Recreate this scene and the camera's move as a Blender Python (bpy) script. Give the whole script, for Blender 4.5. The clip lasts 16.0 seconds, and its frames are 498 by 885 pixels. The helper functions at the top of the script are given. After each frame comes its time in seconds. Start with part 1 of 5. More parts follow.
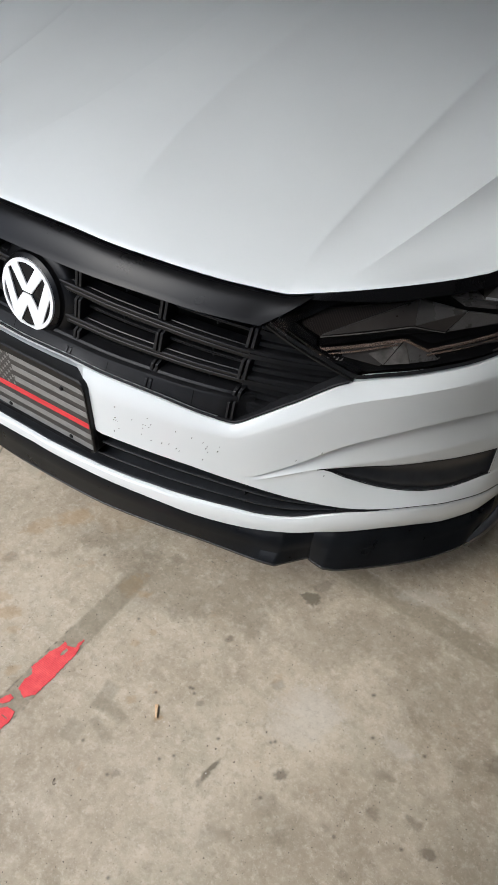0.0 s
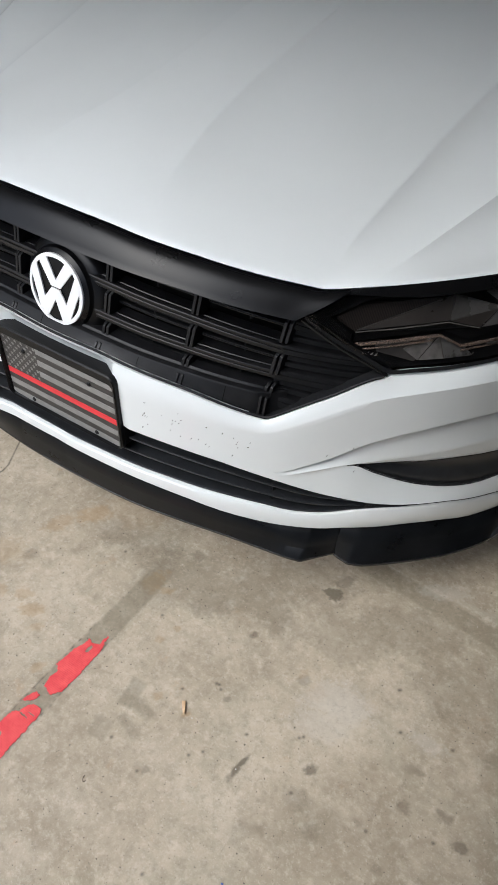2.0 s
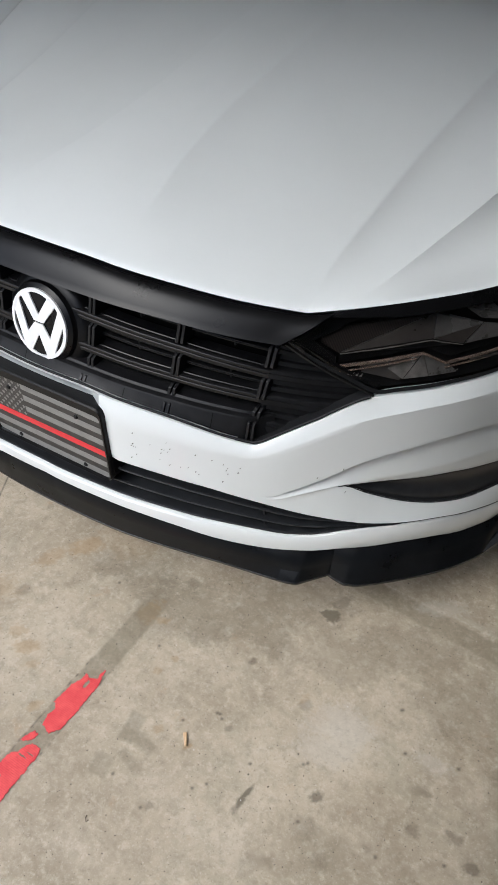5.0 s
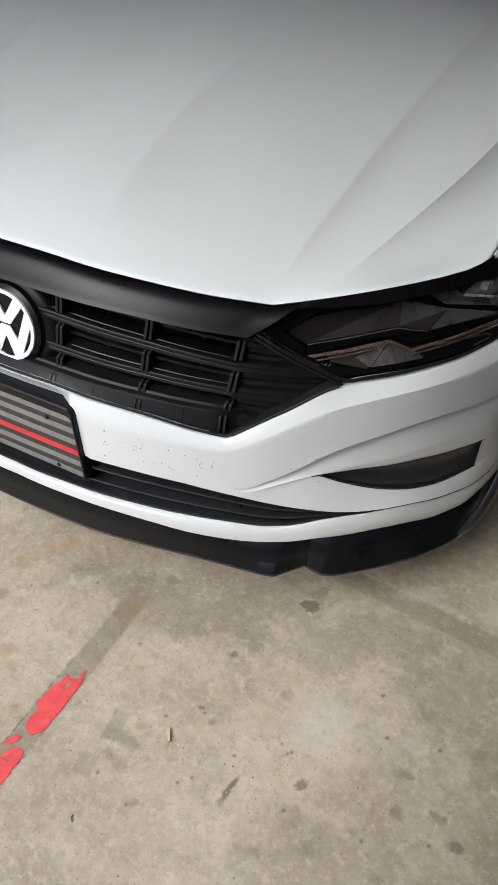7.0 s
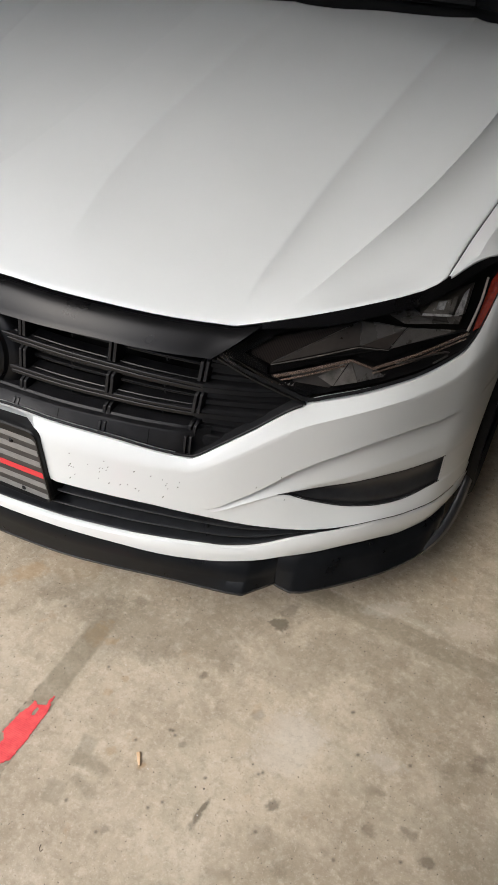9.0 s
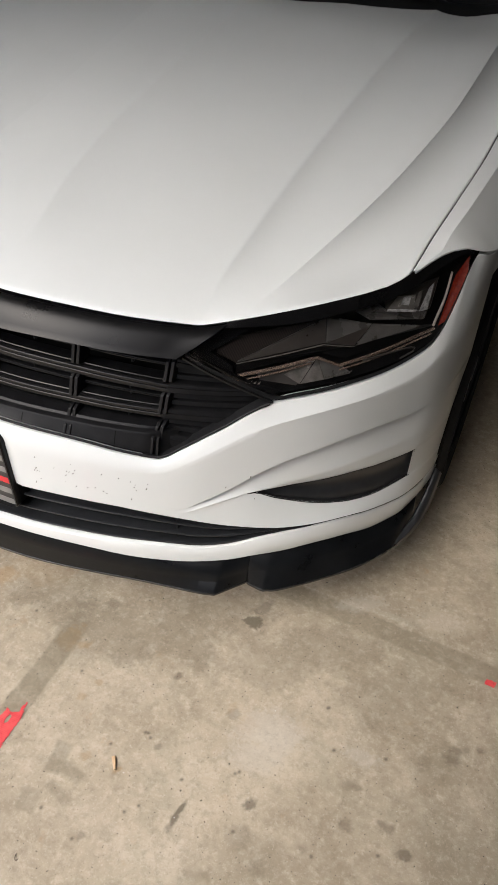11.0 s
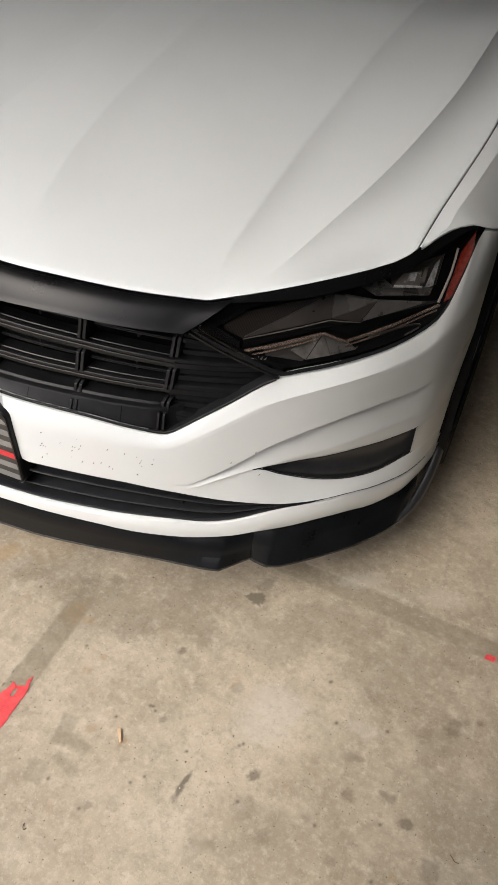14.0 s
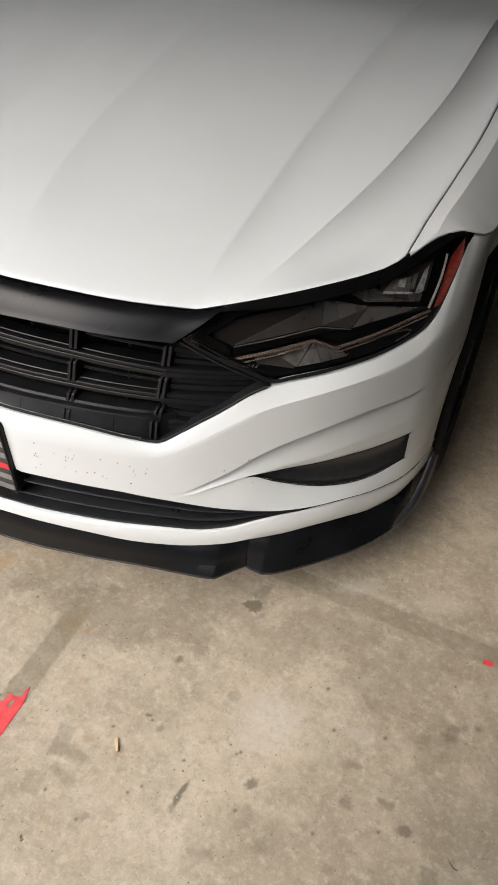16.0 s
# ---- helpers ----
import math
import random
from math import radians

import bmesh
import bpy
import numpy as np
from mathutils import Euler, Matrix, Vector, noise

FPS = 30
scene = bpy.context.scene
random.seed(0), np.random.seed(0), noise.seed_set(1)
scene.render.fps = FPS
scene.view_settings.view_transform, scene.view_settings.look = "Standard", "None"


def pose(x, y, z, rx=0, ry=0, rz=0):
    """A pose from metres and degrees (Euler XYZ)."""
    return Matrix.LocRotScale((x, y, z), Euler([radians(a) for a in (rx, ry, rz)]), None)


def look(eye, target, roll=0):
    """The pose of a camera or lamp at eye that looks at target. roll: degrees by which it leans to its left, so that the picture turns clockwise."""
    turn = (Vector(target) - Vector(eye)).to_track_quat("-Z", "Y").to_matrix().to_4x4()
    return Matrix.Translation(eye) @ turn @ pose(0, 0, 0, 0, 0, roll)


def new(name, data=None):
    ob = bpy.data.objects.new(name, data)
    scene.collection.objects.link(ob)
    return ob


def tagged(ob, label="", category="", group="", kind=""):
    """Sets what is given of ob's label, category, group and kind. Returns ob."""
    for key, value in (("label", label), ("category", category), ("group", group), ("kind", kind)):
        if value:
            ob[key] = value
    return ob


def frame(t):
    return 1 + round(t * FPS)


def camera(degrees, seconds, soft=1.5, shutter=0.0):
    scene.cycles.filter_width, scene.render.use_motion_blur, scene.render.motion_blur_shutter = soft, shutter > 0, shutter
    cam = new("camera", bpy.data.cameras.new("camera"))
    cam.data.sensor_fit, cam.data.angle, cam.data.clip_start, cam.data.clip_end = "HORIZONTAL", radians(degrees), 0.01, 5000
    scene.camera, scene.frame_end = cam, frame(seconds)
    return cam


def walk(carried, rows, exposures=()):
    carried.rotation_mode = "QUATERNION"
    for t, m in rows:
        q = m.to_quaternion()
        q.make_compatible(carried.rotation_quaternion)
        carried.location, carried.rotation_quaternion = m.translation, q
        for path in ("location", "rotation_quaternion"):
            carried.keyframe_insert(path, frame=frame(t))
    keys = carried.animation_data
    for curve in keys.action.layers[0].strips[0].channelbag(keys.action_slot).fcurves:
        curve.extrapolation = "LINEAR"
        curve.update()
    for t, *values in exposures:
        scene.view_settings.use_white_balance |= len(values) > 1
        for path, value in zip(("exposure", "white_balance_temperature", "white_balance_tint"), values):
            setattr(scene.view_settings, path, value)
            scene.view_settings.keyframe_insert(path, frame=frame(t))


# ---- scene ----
cam = camera(38.3, 16.0, 1.15)
EXPOSURES = [(0.0, -0.07, 5700, 5), (4.0, -0.12, 5670, 5), (7.0, -0.06, 5790, 5.5), (8.5, 0.0, 5940, 6.5), (9.2, 0.04, 6070, 7.5), (11.5, 0.08, 6170, 8), (13.0, 0.1, 6260, 8), (16.0, 0.08, 6170, 8)]
PATH = [
    (0, (0.95, -0.65, 1.35), (0.156, 0.552, -0.038), 2.2),
    (0.5, (0.921, -0.665, 1.336), (0.128, 0.492, -0.09), 1.1),
    (1, (0.892, -0.683, 1.338), (0.121, 0.475, -0.099), 2.5),
    (1.5, (0.881, -0.688, 1.341), (0.125, 0.499, -0.08), 3.7),
    (2, (0.893, -0.691, 1.344), (0.123, 0.522, -0.048), 2.8),
    (2.5, (0.896, -0.703, 1.346), (0.111, 0.522, -0.026), 2.6),
    (3, (0.89, -0.703, 1.344), (0.106, 0.512, -0.037), 3.1),
    (3.5, (0.886, -0.701, 1.345), (0.104, 0.523, -0.03), 3.0),
    (4, (0.884, -0.696, 1.347), (0.104, 0.555, -0.004), 1.9),
    (4.2, (0.884, -0.685, 1.346), (0.104, 0.569, -0.003), 1.4),
    (6.3, (0.899, -0.688, 1.355), (0.167, 0.593, 0.005), 1.1),
    (6.5, (0.897, -0.693, 1.351), (0.176, 0.596, 0.002), 1.1),
    (7, (0.902, -0.691, 1.346), (0.191, 0.601, -0.005), 0.5),
    (7.5, (0.901, -0.696, 1.353), (0.17, 0.606, 0.022), -0.4),
    (8, (0.902, -0.695, 1.353), (0.167, 0.629, 0.047), -0.2),
    (8.5, (0.902, -0.7, 1.356), (0.193, 0.645, 0.057), 1.3),
    (9, (0.913, -0.691, 1.353), (0.257, 0.669, 0.042), 1.6),
    (9.2, (0.92, -0.684, 1.356), (0.282, 0.674, 0.034), 1.3),
    (11.5, (0.917, -0.673, 1.356), (0.338, 0.707, 0.029), 2.3),
    (12, (0.912, -0.674, 1.352), (0.348, 0.694, 0.007), 2.2),
    (12.5, (0.922, -0.673, 1.351), (0.391, 0.699, -0.004), 0.2),
    (13, (0.932, -0.666, 1.348), (0.435, 0.713, -0.012), -1.0),
    (13.5, (0.92, -0.675, 1.348), (0.401, 0.693, -0.015), 1.1),
    (14, (0.908, -0.693, 1.349), (0.345, 0.663, -0.008), 2.5),
    (14.5, (0.912, -0.691, 1.35), (0.342, 0.667, -0.003), 2.3),
    (15, (0.91, -0.69, 1.35), (0.329, 0.66, -0.007), 2.3),
    (15.5, (0.908, -0.692, 1.355), (0.32, 0.663, 0.006), 2.4),
    (16, (0.923, -0.687, 1.352), (0.349, 0.679, 0.008), 1.6),
]
walk(cam, [(t, look(eye, target, roll)) for t, eye, target, roll in PATH], EXPOSURES)

# ---- light ----
world = bpy.data.worlds.new("sky")
scene.world = world
world.use_nodes = True
wn = world.node_tree.nodes
sky = wn.new("ShaderNodeTexSky")
sky.sky_type, sky.sun_disc = "NISHITA", False
sky.sun_elevation, sky.sun_rotation = radians(47), radians(202)
world.node_tree.links.new(sky.outputs[0], wn["Background"].inputs[0])
wn["Background"].inputs[1].default_value = 0.235

sky.dust_density, sky.air_density, sky.ozone_density = 5.0, 0.7, 0.6
sun = new("sun", bpy.data.lights.new("sun", "SUN"))
sun.data.energy, sun.data.angle, sun.data.color = 1.15, radians(45), (1.0, 0.985, 0.965)
sun.matrix_basis = look((-1.9, -4.6, 5.4), (0, 0, 0))


# ---- materials ----
def material(name, base, rough=0.5, metal=0.0, coat=0.0, coat_rough=0.05, ior=1.5, spec=0.5):
    m = bpy.data.materials.new(name)
    m.use_nodes = True
    p = m.node_tree.nodes["Principled BSDF"]
    p.inputs["Base Color"].default_value = (*base, 1)
    p.inputs["Roughness"].default_value = rough
    p.inputs["Metallic"].default_value = metal
    p.inputs["Coat Weight"].default_value = coat
    p.inputs["Coat Roughness"].default_value = coat_rough
    p.inputs["IOR"].default_value = ior
    p.inputs["Specular IOR Level"].default_value = spec
    return m


def node(m, kind, **values):
    n = m.node_tree.nodes.new(kind)
    for key, value in values.items():
        n.inputs[key.replace("_", " ")].default_value = value
    return n


def wire(m, a, b):
    m.node_tree.links.new(a, b)


def main(m):
    return m.node_tree.nodes["Principled BSDF"]


def mottled(m, low, high, scale, detail=6.0, fine=None, rough=None, bump=0.0, bump_scale=None):
    """Base colour that wanders between two colours at one scale, with finer grain and relief."""
    co = m.node_tree.nodes.new("ShaderNodeTexCoord")
    a = node(m, "ShaderNodeTexNoise", Scale=scale, Detail=detail, Roughness=0.6)
    wire(m, co.outputs["Object"], a.inputs["Vector"])
    ramp = m.node_tree.nodes.new("ShaderNodeValToRGB")
    ramp.color_ramp.elements[0].position, ramp.color_ramp.elements[1].position = 0.32, 0.68
    ramp.color_ramp.elements[0].color, ramp.color_ramp.elements[1].color = (*low, 1), (*high, 1)
    wire(m, a.outputs["Fac"], ramp.inputs["Fac"])
    wire(m, ramp.outputs["Color"], main(m).inputs["Base Color"])
    if rough:
        r = node(m, "ShaderNodeMapRange", To_Min=rough[0], To_Max=rough[1])
        wire(m, a.outputs["Fac"], r.inputs["Value"])
        wire(m, r.outputs["Result"], main(m).inputs["Roughness"])
    if bump:
        b = node(m, "ShaderNodeTexNoise", Scale=bump_scale or scale * 6, Detail=3.0)
        wire(m, co.outputs["Object"], b.inputs["Vector"])
        bn = node(m, "ShaderNodeBump", Strength=bump, Distance=0.001)
        wire(m, b.outputs["Fac"], bn.inputs["Height"])
        wire(m, bn.outputs["Normal"], main(m).inputs["Normal"])
    return m


WHITE = mottled(material("white_car_paint", (0.72, 0.745, 0.74), 0.42, coat=0.7, coat_rough=0.04),
                (0.705, 0.73, 0.725), (0.735, 0.76, 0.755), 3.0)
BLACK_GLOSS = mottled(material("gloss_black_trim", (0.006, 0.006, 0.0065), 0.2, spec=0.22),
                      (0.003, 0.003, 0.0034), (0.006, 0.006, 0.0064), 8.0, rough=(0.24, 0.34))
BLACK_SATIN = mottled(material("satin_black_plastic", (0.008, 0.008, 0.009), 0.42, spec=0.2),
                      (0.004, 0.004, 0.0045), (0.008, 0.008, 0.0085), 30.0, rough=(0.36, 0.5), bump=0.05, bump_scale=900)
BLACK_MATT = mottled(material("matt_black_plastic", (0.012, 0.012, 0.013), 0.6, spec=0.25),
                     (0.010, 0.010, 0.011), (0.016, 0.016, 0.017), 25.0, rough=(0.5, 0.66), bump=0.15, bump_scale=700)
SLAT = mottled(material("grille_bar_plastic", (0.008, 0.008, 0.009), 0.4, spec=0.4), (0.004, 0.004, 0.0045), (0.008, 0.008, 0.0085), 40.0, rough=(0.3, 0.42))
SLAT_PANEL = mottled(material("grille_panel_plastic", (0.01, 0.01, 0.011), 0.4, spec=0.3), (0.005, 0.005, 0.0055), (0.010, 0.010, 0.011), 40.0, rough=(0.32, 0.46), bump=0.06, bump_scale=700)
SLAT_DULL = mottled(material("intake_bar_plastic", (0.014, 0.015, 0.017), 0.45, spec=0.4), (0.017, 0.018, 0.020), (0.027, 0.0285, 0.0315), 40.0, rough=(0.3, 0.42))
# near-black that puts the shade of the cavities into colour; also for seams
BLACK_DEEP = mottled(material("cavity_shade_and_seam_black", (0.002, 0.002, 0.002), 0.7, spec=0.1), (0.003, 0.003, 0.003), (0.005, 0.005, 0.005), 15.0)
SPLITTER = mottled(material("dusty_black_splitter", (0.008, 0.009, 0.010), 0.3, spec=0.2), (0.0035, 0.004, 0.0048), (0.008, 0.009, 0.0104), 14.0,
                   detail=9.0, rough=(0.2, 0.4), bump=0.05, bump_scale=500)
SPLITTER_RIM = mottled(material("polished_splitter_edge", (0.01, 0.01, 0.011), 0.16, spec=1.0), (0.007, 0.007, 0.008), (0.016, 0.016, 0.017), 60.0, rough=(0.12, 0.24))
EMBLEM_WHITE = mottled(material("white_emblem_paint", (0.8, 0.8, 0.8), 0.35), (0.77, 0.77, 0.77), (0.82, 0.82, 0.82), 40.0)
BRONZE = mottled(material("smoked_chrome_strip", (0.5, 0.36, 0.29), 0.26, 0.8), (0.36, 0.25, 0.19), (0.62, 0.48, 0.4), 30.0)
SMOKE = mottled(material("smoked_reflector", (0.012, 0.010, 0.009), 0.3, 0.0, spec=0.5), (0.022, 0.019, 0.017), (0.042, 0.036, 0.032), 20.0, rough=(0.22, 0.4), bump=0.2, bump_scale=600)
# paler copy of the smoked reflector, for facets that catch some light
SMOKE_HALF_LIT = mottled(material("half_lit_reflector", (0.06, 0.056, 0.052), 0.3, 0.2), (0.07, 0.067, 0.064), (0.12, 0.114, 0.108), 20.0, rough=(0.2, 0.36))
# pale speckle that puts the projector's sparkle into colour
CRYSTAL = mottled(material("lamp_crystal_glint", (0.55, 0.55, 0.56), 0.15, 0.4), (0.3, 0.3, 0.31), (0.8, 0.8, 0.8), 110.0, rough=(0.08, 0.25))
HATCH = material("ribbed_reflector", (0.02, 0.014, 0.011), 0.35, spec=0.4)
_hc = HATCH.node_tree.nodes.new("ShaderNodeTexCoord")
_hm = HATCH.node_tree.nodes.new("ShaderNodeMapping")
_hm.inputs["Rotation"].default_value = (0, radians(35), 0)
_hw = node(HATCH, "ShaderNodeTexWave", Scale=110.0, Distortion=0.3)
_hr = HATCH.node_tree.nodes.new("ShaderNodeValToRGB")
_hr.color_ramp.elements[0].color, _hr.color_ramp.elements[1].color = (0.004, 0.003, 0.003, 1), (0.019, 0.014, 0.011, 1)
wire(HATCH, _hc.outputs["Object"], _hm.inputs["Vector"])
wire(HATCH, _hm.outputs["Vector"], _hw.inputs["Vector"])
wire(HATCH, _hw.outputs["Fac"], _hr.inputs["Fac"])
wire(HATCH, _hr.outputs["Color"], main(HATCH).inputs["Base Color"])
# palest copy of the smoked reflector, for facets that catch most light
SMOKE_LIT = mottled(material("bright_reflector", (0.3, 0.28, 0.26), 0.24, 0.4), (0.12, 0.112, 0.104), (0.30, 0.28, 0.26), 30.0, rough=(0.16, 0.34))
LIGHT_BAR = mottled(material("pale_light_bar", (0.5, 0.4, 0.34), 0.3), (0.42, 0.33, 0.28), (0.56, 0.46, 0.4), 60.0)
AMBER = mottled(material("amber_reflector", (0.42, 0.04, 0.015), 0.25, coat=0.5), (0.16, 0.012, 0.006), (0.3, 0.03, 0.012), 120.0)
PLATE_DARK = mottled(material("plate_charcoal", (0.05, 0.048, 0.045), 0.45), (0.032, 0.03, 0.028), (0.044, 0.041, 0.038), 60.0)
PLATE_LIGHT = mottled(material("plate_grey", (0.2, 0.195, 0.185), 0.45), (0.19, 0.185, 0.176), (0.23, 0.225, 0.214), 60.0)
PLATE_RED = mottled(material("plate_red", (0.6, 0.03, 0.04), 0.45), (0.55, 0.025, 0.035), (0.64, 0.035, 0.045), 60.0)
RUBBER = mottled(material("tyre_rubber", (0.01, 0.01, 0.01), 0.8, spec=0.2), (0.008, 0.008, 0.008), (0.014, 0.0135, 0.013), 20.0, bump=0.2)
RIM = mottled(material("dark_alloy", (0.06, 0.06, 0.062), 0.4, 0.6), (0.05, 0.05, 0.052), (0.07, 0.07, 0.072), 20.0)
DARK_GLASS = mottled(material("tinted_glass", (0.008, 0.009, 0.01), 0.04, coat=0.3), (0.007, 0.008, 0.009), (0.01, 0.011, 0.012), 3.0)
TAPE_RED = mottled(material("red_floor_tape", (0.8, 0.085, 0.09), 0.5), (0.72, 0.06, 0.07), (0.86, 0.12, 0.12), 45.0, detail=9.0, bump=0.6, bump_scale=380)
_tc = TAPE_RED.node_tree.nodes.new("ShaderNodeTexCoord")
_tw = node(TAPE_RED, "ShaderNodeTexWave", Scale=88.0, Distortion=2.2, Detail=3.0, Detail_Scale=6.0)
_tw.bands_direction = "Y"
wire(TAPE_RED, _tc.outputs["Object"], _tw.inputs["Vector"])
_tn = node(TAPE_RED, "ShaderNodeTexNoise", Scale=130.0, Detail=6.0, Roughness=0.7)
wire(TAPE_RED, _tc.outputs["Object"], _tn.inputs["Vector"])
_tr2 = node(TAPE_RED, "ShaderNodeMapRange", From_Min=0.0, From_Max=0.3, To_Min=0.32, To_Max=0.0)
wire(TAPE_RED, _tw.outputs["Fac"], _tr2.inputs["Value"])
_tr3 = node(TAPE_RED, "ShaderNodeMapRange", From_Min=0.6, From_Max=0.72, To_Min=0.0, To_Max=0.8)
wire(TAPE_RED, _tn.outputs["Fac"], _tr3.inputs["Value"])
_tm = node(TAPE_RED, "ShaderNodeMath")
_tm.operation = "MAXIMUM"
wire(TAPE_RED, _tr2.outputs["Result"], _tm.inputs[0])
wire(TAPE_RED, _tr3.outputs["Result"], _tm.inputs[1])
_tx = TAPE_RED.node_tree.nodes.new("ShaderNodeMix")
_tx.data_type = "RGBA"
_tx.inputs[7].default_value = (0.36, 0.03, 0.032, 1)
wire(TAPE_RED, main(TAPE_RED).inputs["Base Color"].links[0].from_socket, _tx.inputs[6])
wire(TAPE_RED, _tm.outputs[0], _tx.inputs[0])
wire(TAPE_RED, _tx.outputs[2], main(TAPE_RED).inputs["Base Color"])
WOOD = mottled(material("pale_wood", (0.55, 0.38, 0.2), 0.7), (0.62, 0.42, 0.23), (0.8, 0.61, 0.4), 90.0)
GRIT = mottled(material("pale_grit", (0.7, 0.68, 0.64), 0.7), (0.6, 0.58, 0.54), (0.78, 0.76, 0.72), 300.0)
BLUE = mottled(material("blue_plastic", (0.05, 0.1, 0.4), 0.5), (0.04, 0.08, 0.34), (0.06, 0.13, 0.46), 300.0)
TWIG = mottled(material("dry_leaf_stem", (0.09, 0.07, 0.04), 0.8), (0.06, 0.045, 0.03), (0.13, 0.1, 0.07), 120.0)
BUG = mottled(material("dried_bug_specks", (0.03, 0.022, 0.015), 0.8), (0.02, 0.015, 0.01), (0.05, 0.035, 0.025), 300.0)
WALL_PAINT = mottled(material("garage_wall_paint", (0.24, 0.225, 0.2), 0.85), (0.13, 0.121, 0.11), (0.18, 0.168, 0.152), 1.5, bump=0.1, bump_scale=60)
# near-black so that the unseen east wall sends no light back to the car
WALL_SHADE = mottled(material("light_blocking_wall_paint", (0.07, 0.062, 0.052), 0.85), (0.03, 0.026, 0.022), (0.045, 0.04, 0.034), 1.5, bump=0.1, bump_scale=60)
# pale so that the unseen wall opposite throws light back at the bumper
BOUNCE_PAINT = mottled(material("pale_bounce_render", (0.62, 0.6, 0.56), 0.9), (0.57, 0.55, 0.51), (0.66, 0.64, 0.6), 1.5, bump=0.2, bump_scale=60)
CEILING_PAINT = mottled(material("garage_ceiling_paint", (0.36, 0.34, 0.31), 0.9), (0.24, 0.226, 0.21), (0.3, 0.284, 0.264), 1.2, bump=0.1, bump_scale=80)
# paleness chosen for the light that the unseen ground bounces up at the bumper
DRIVE = mottled(material("pale_bounce_concrete", (0.4, 0.38, 0.35), 0.9), (0.52, 0.5, 0.46), (0.6, 0.58, 0.54), 1.0, bump=0.3, bump_scale=40)

# clear lens: a thin pane that lets light through and mirrors by its Fresnel gloss
LENS = bpy.data.materials.new("clear_lens")
LENS.use_nodes = True
LENS.node_tree.nodes.remove(main(LENS))
_out = LENS.node_tree.nodes["Material Output"]
_mix = LENS.node_tree.nodes.new("ShaderNodeMixShader")
_fr = node(LENS, "ShaderNodeFresnel", IOR=1.4)
_tr = node(LENS, "ShaderNodeBsdfTransparent", Color=(0.95, 0.95, 0.95, 1))
_gl = node(LENS, "ShaderNodeBsdfGlossy", Roughness=0.05)
wire(LENS, _fr.outputs[0], _mix.inputs[0])
wire(LENS, _tr.outputs[0], _mix.inputs[1])
wire(LENS, _gl.outputs[0], _mix.inputs[2])
wire(LENS, _mix.outputs[0], _out.inputs["Surface"])

# worn concrete: pale cement with blotches, aggregate specks, the slab's stains and some painted shade
CONCRETE = material("worn_concrete", (0.4, 0.36, 0.3), 0.75)
_co = CONCRETE.node_tree.nodes.new("ShaderNodeTexCoord")


def _noise(scale, detail, rough=0.6, offset=(0, 0, 0)):
    mp = CONCRETE.node_tree.nodes.new("ShaderNodeMapping")
    mp.inputs["Location"].default_value = offset
    n = node(CONCRETE, "ShaderNodeTexNoise", Scale=scale, Detail=detail, Roughness=rough)
    wire(CONCRETE, _co.outputs["Object"], mp.inputs["Vector"])
    wire(CONCRETE, mp.outputs["Vector"], n.inputs["Vector"])
    return n.outputs["Fac"]


def _range(value, a, b, lo, hi):
    n = node(CONCRETE, "ShaderNodeMapRange", From_Min=a, From_Max=b, To_Min=lo, To_Max=hi)
    wire(CONCRETE, value, n.inputs["Value"])
    return n.outputs["Result"]


def _blend(a, b, fac, kind="MIX"):
    n = CONCRETE.node_tree.nodes.new("ShaderNodeMix")
    n.data_type, n.blend_type = "RGBA", kind
    if isinstance(fac, float):
        n.inputs[0].default_value = fac
    else:
        wire(CONCRETE, fac, n.inputs[0])
    for value, socket in ((a, n.inputs[6]), (b, n.inputs[7])):
        if isinstance(value, tuple):
            socket.default_value = (*value, 1)
        else:
            wire(CONCRETE, value, socket)
    return n.outputs[2]


c = _blend((0.322, 0.267, 0.192), (0.520, 0.447, 0.335), _range(_noise(2.2, 9, 0.62), 0.36, 0.64, 0, 1))
c = _blend(c, (0.644, 0.570, 0.449), _range(_noise(7, 10, 0.74, (3, 1, 0)), 0.5, 0.72, 0, 0.7))
c = _blend(c, (0.229, 0.180, 0.116), _range(_noise(5, 10, 0.74, (7, 2, 0)), 0.5, 0.72, 0, 0.52))
c = _blend(c, (0.343, 0.317, 0.236), _range(_noise(4, 8, 0.7, (2, 8, 0)), 0.52, 0.7, 0, 0.5))
c = _blend(c, (0.291, 0.243, 0.170), _range(_noise(30, 8, 0.7, (1, 9, 0)), 0.5, 0.62, 0, 0.4))
c = _blend(c, (0.125, 0.099, 0.066), _range(_noise(20, 6, 0.68, (5, 9, 0)), 0.63, 0.74, 0, 0.38))
c = _blend(c, (0.624, 0.555, 0.449), _range(_noise(38, 9, 0.72, (6, 6, 0)), 0.52, 0.66, 0, 0.5))
c = _blend(c, (0.208, 0.170, 0.118), _range(_noise(48, 9, 0.74, (1, 4, 0)), 0.53, 0.68, 0, 0.4))
c = _blend(c, (0.437, 0.267, 0.133), _range(_noise(15, 5, 0.65, (8, 3, 0)), 0.64, 0.78, 0, 0.5))
c = _blend(c, (0.665, 0.594, 0.482), _range(_noise(80, 6, 0.75, (4, 4, 0)), 0.52, 0.72, 0, 0.5))
c = _blend(c, (0.197, 0.159, 0.112), _range(_noise(100, 5, 0.75, (2, 5, 0)), 0.55, 0.74, 0, 0.5))
c = _blend(c, (0.749, 0.673, 0.568), _range(_noise(260, 3, 0.6, (6, 1, 0)), 0.6, 0.74, 0, 0.45))
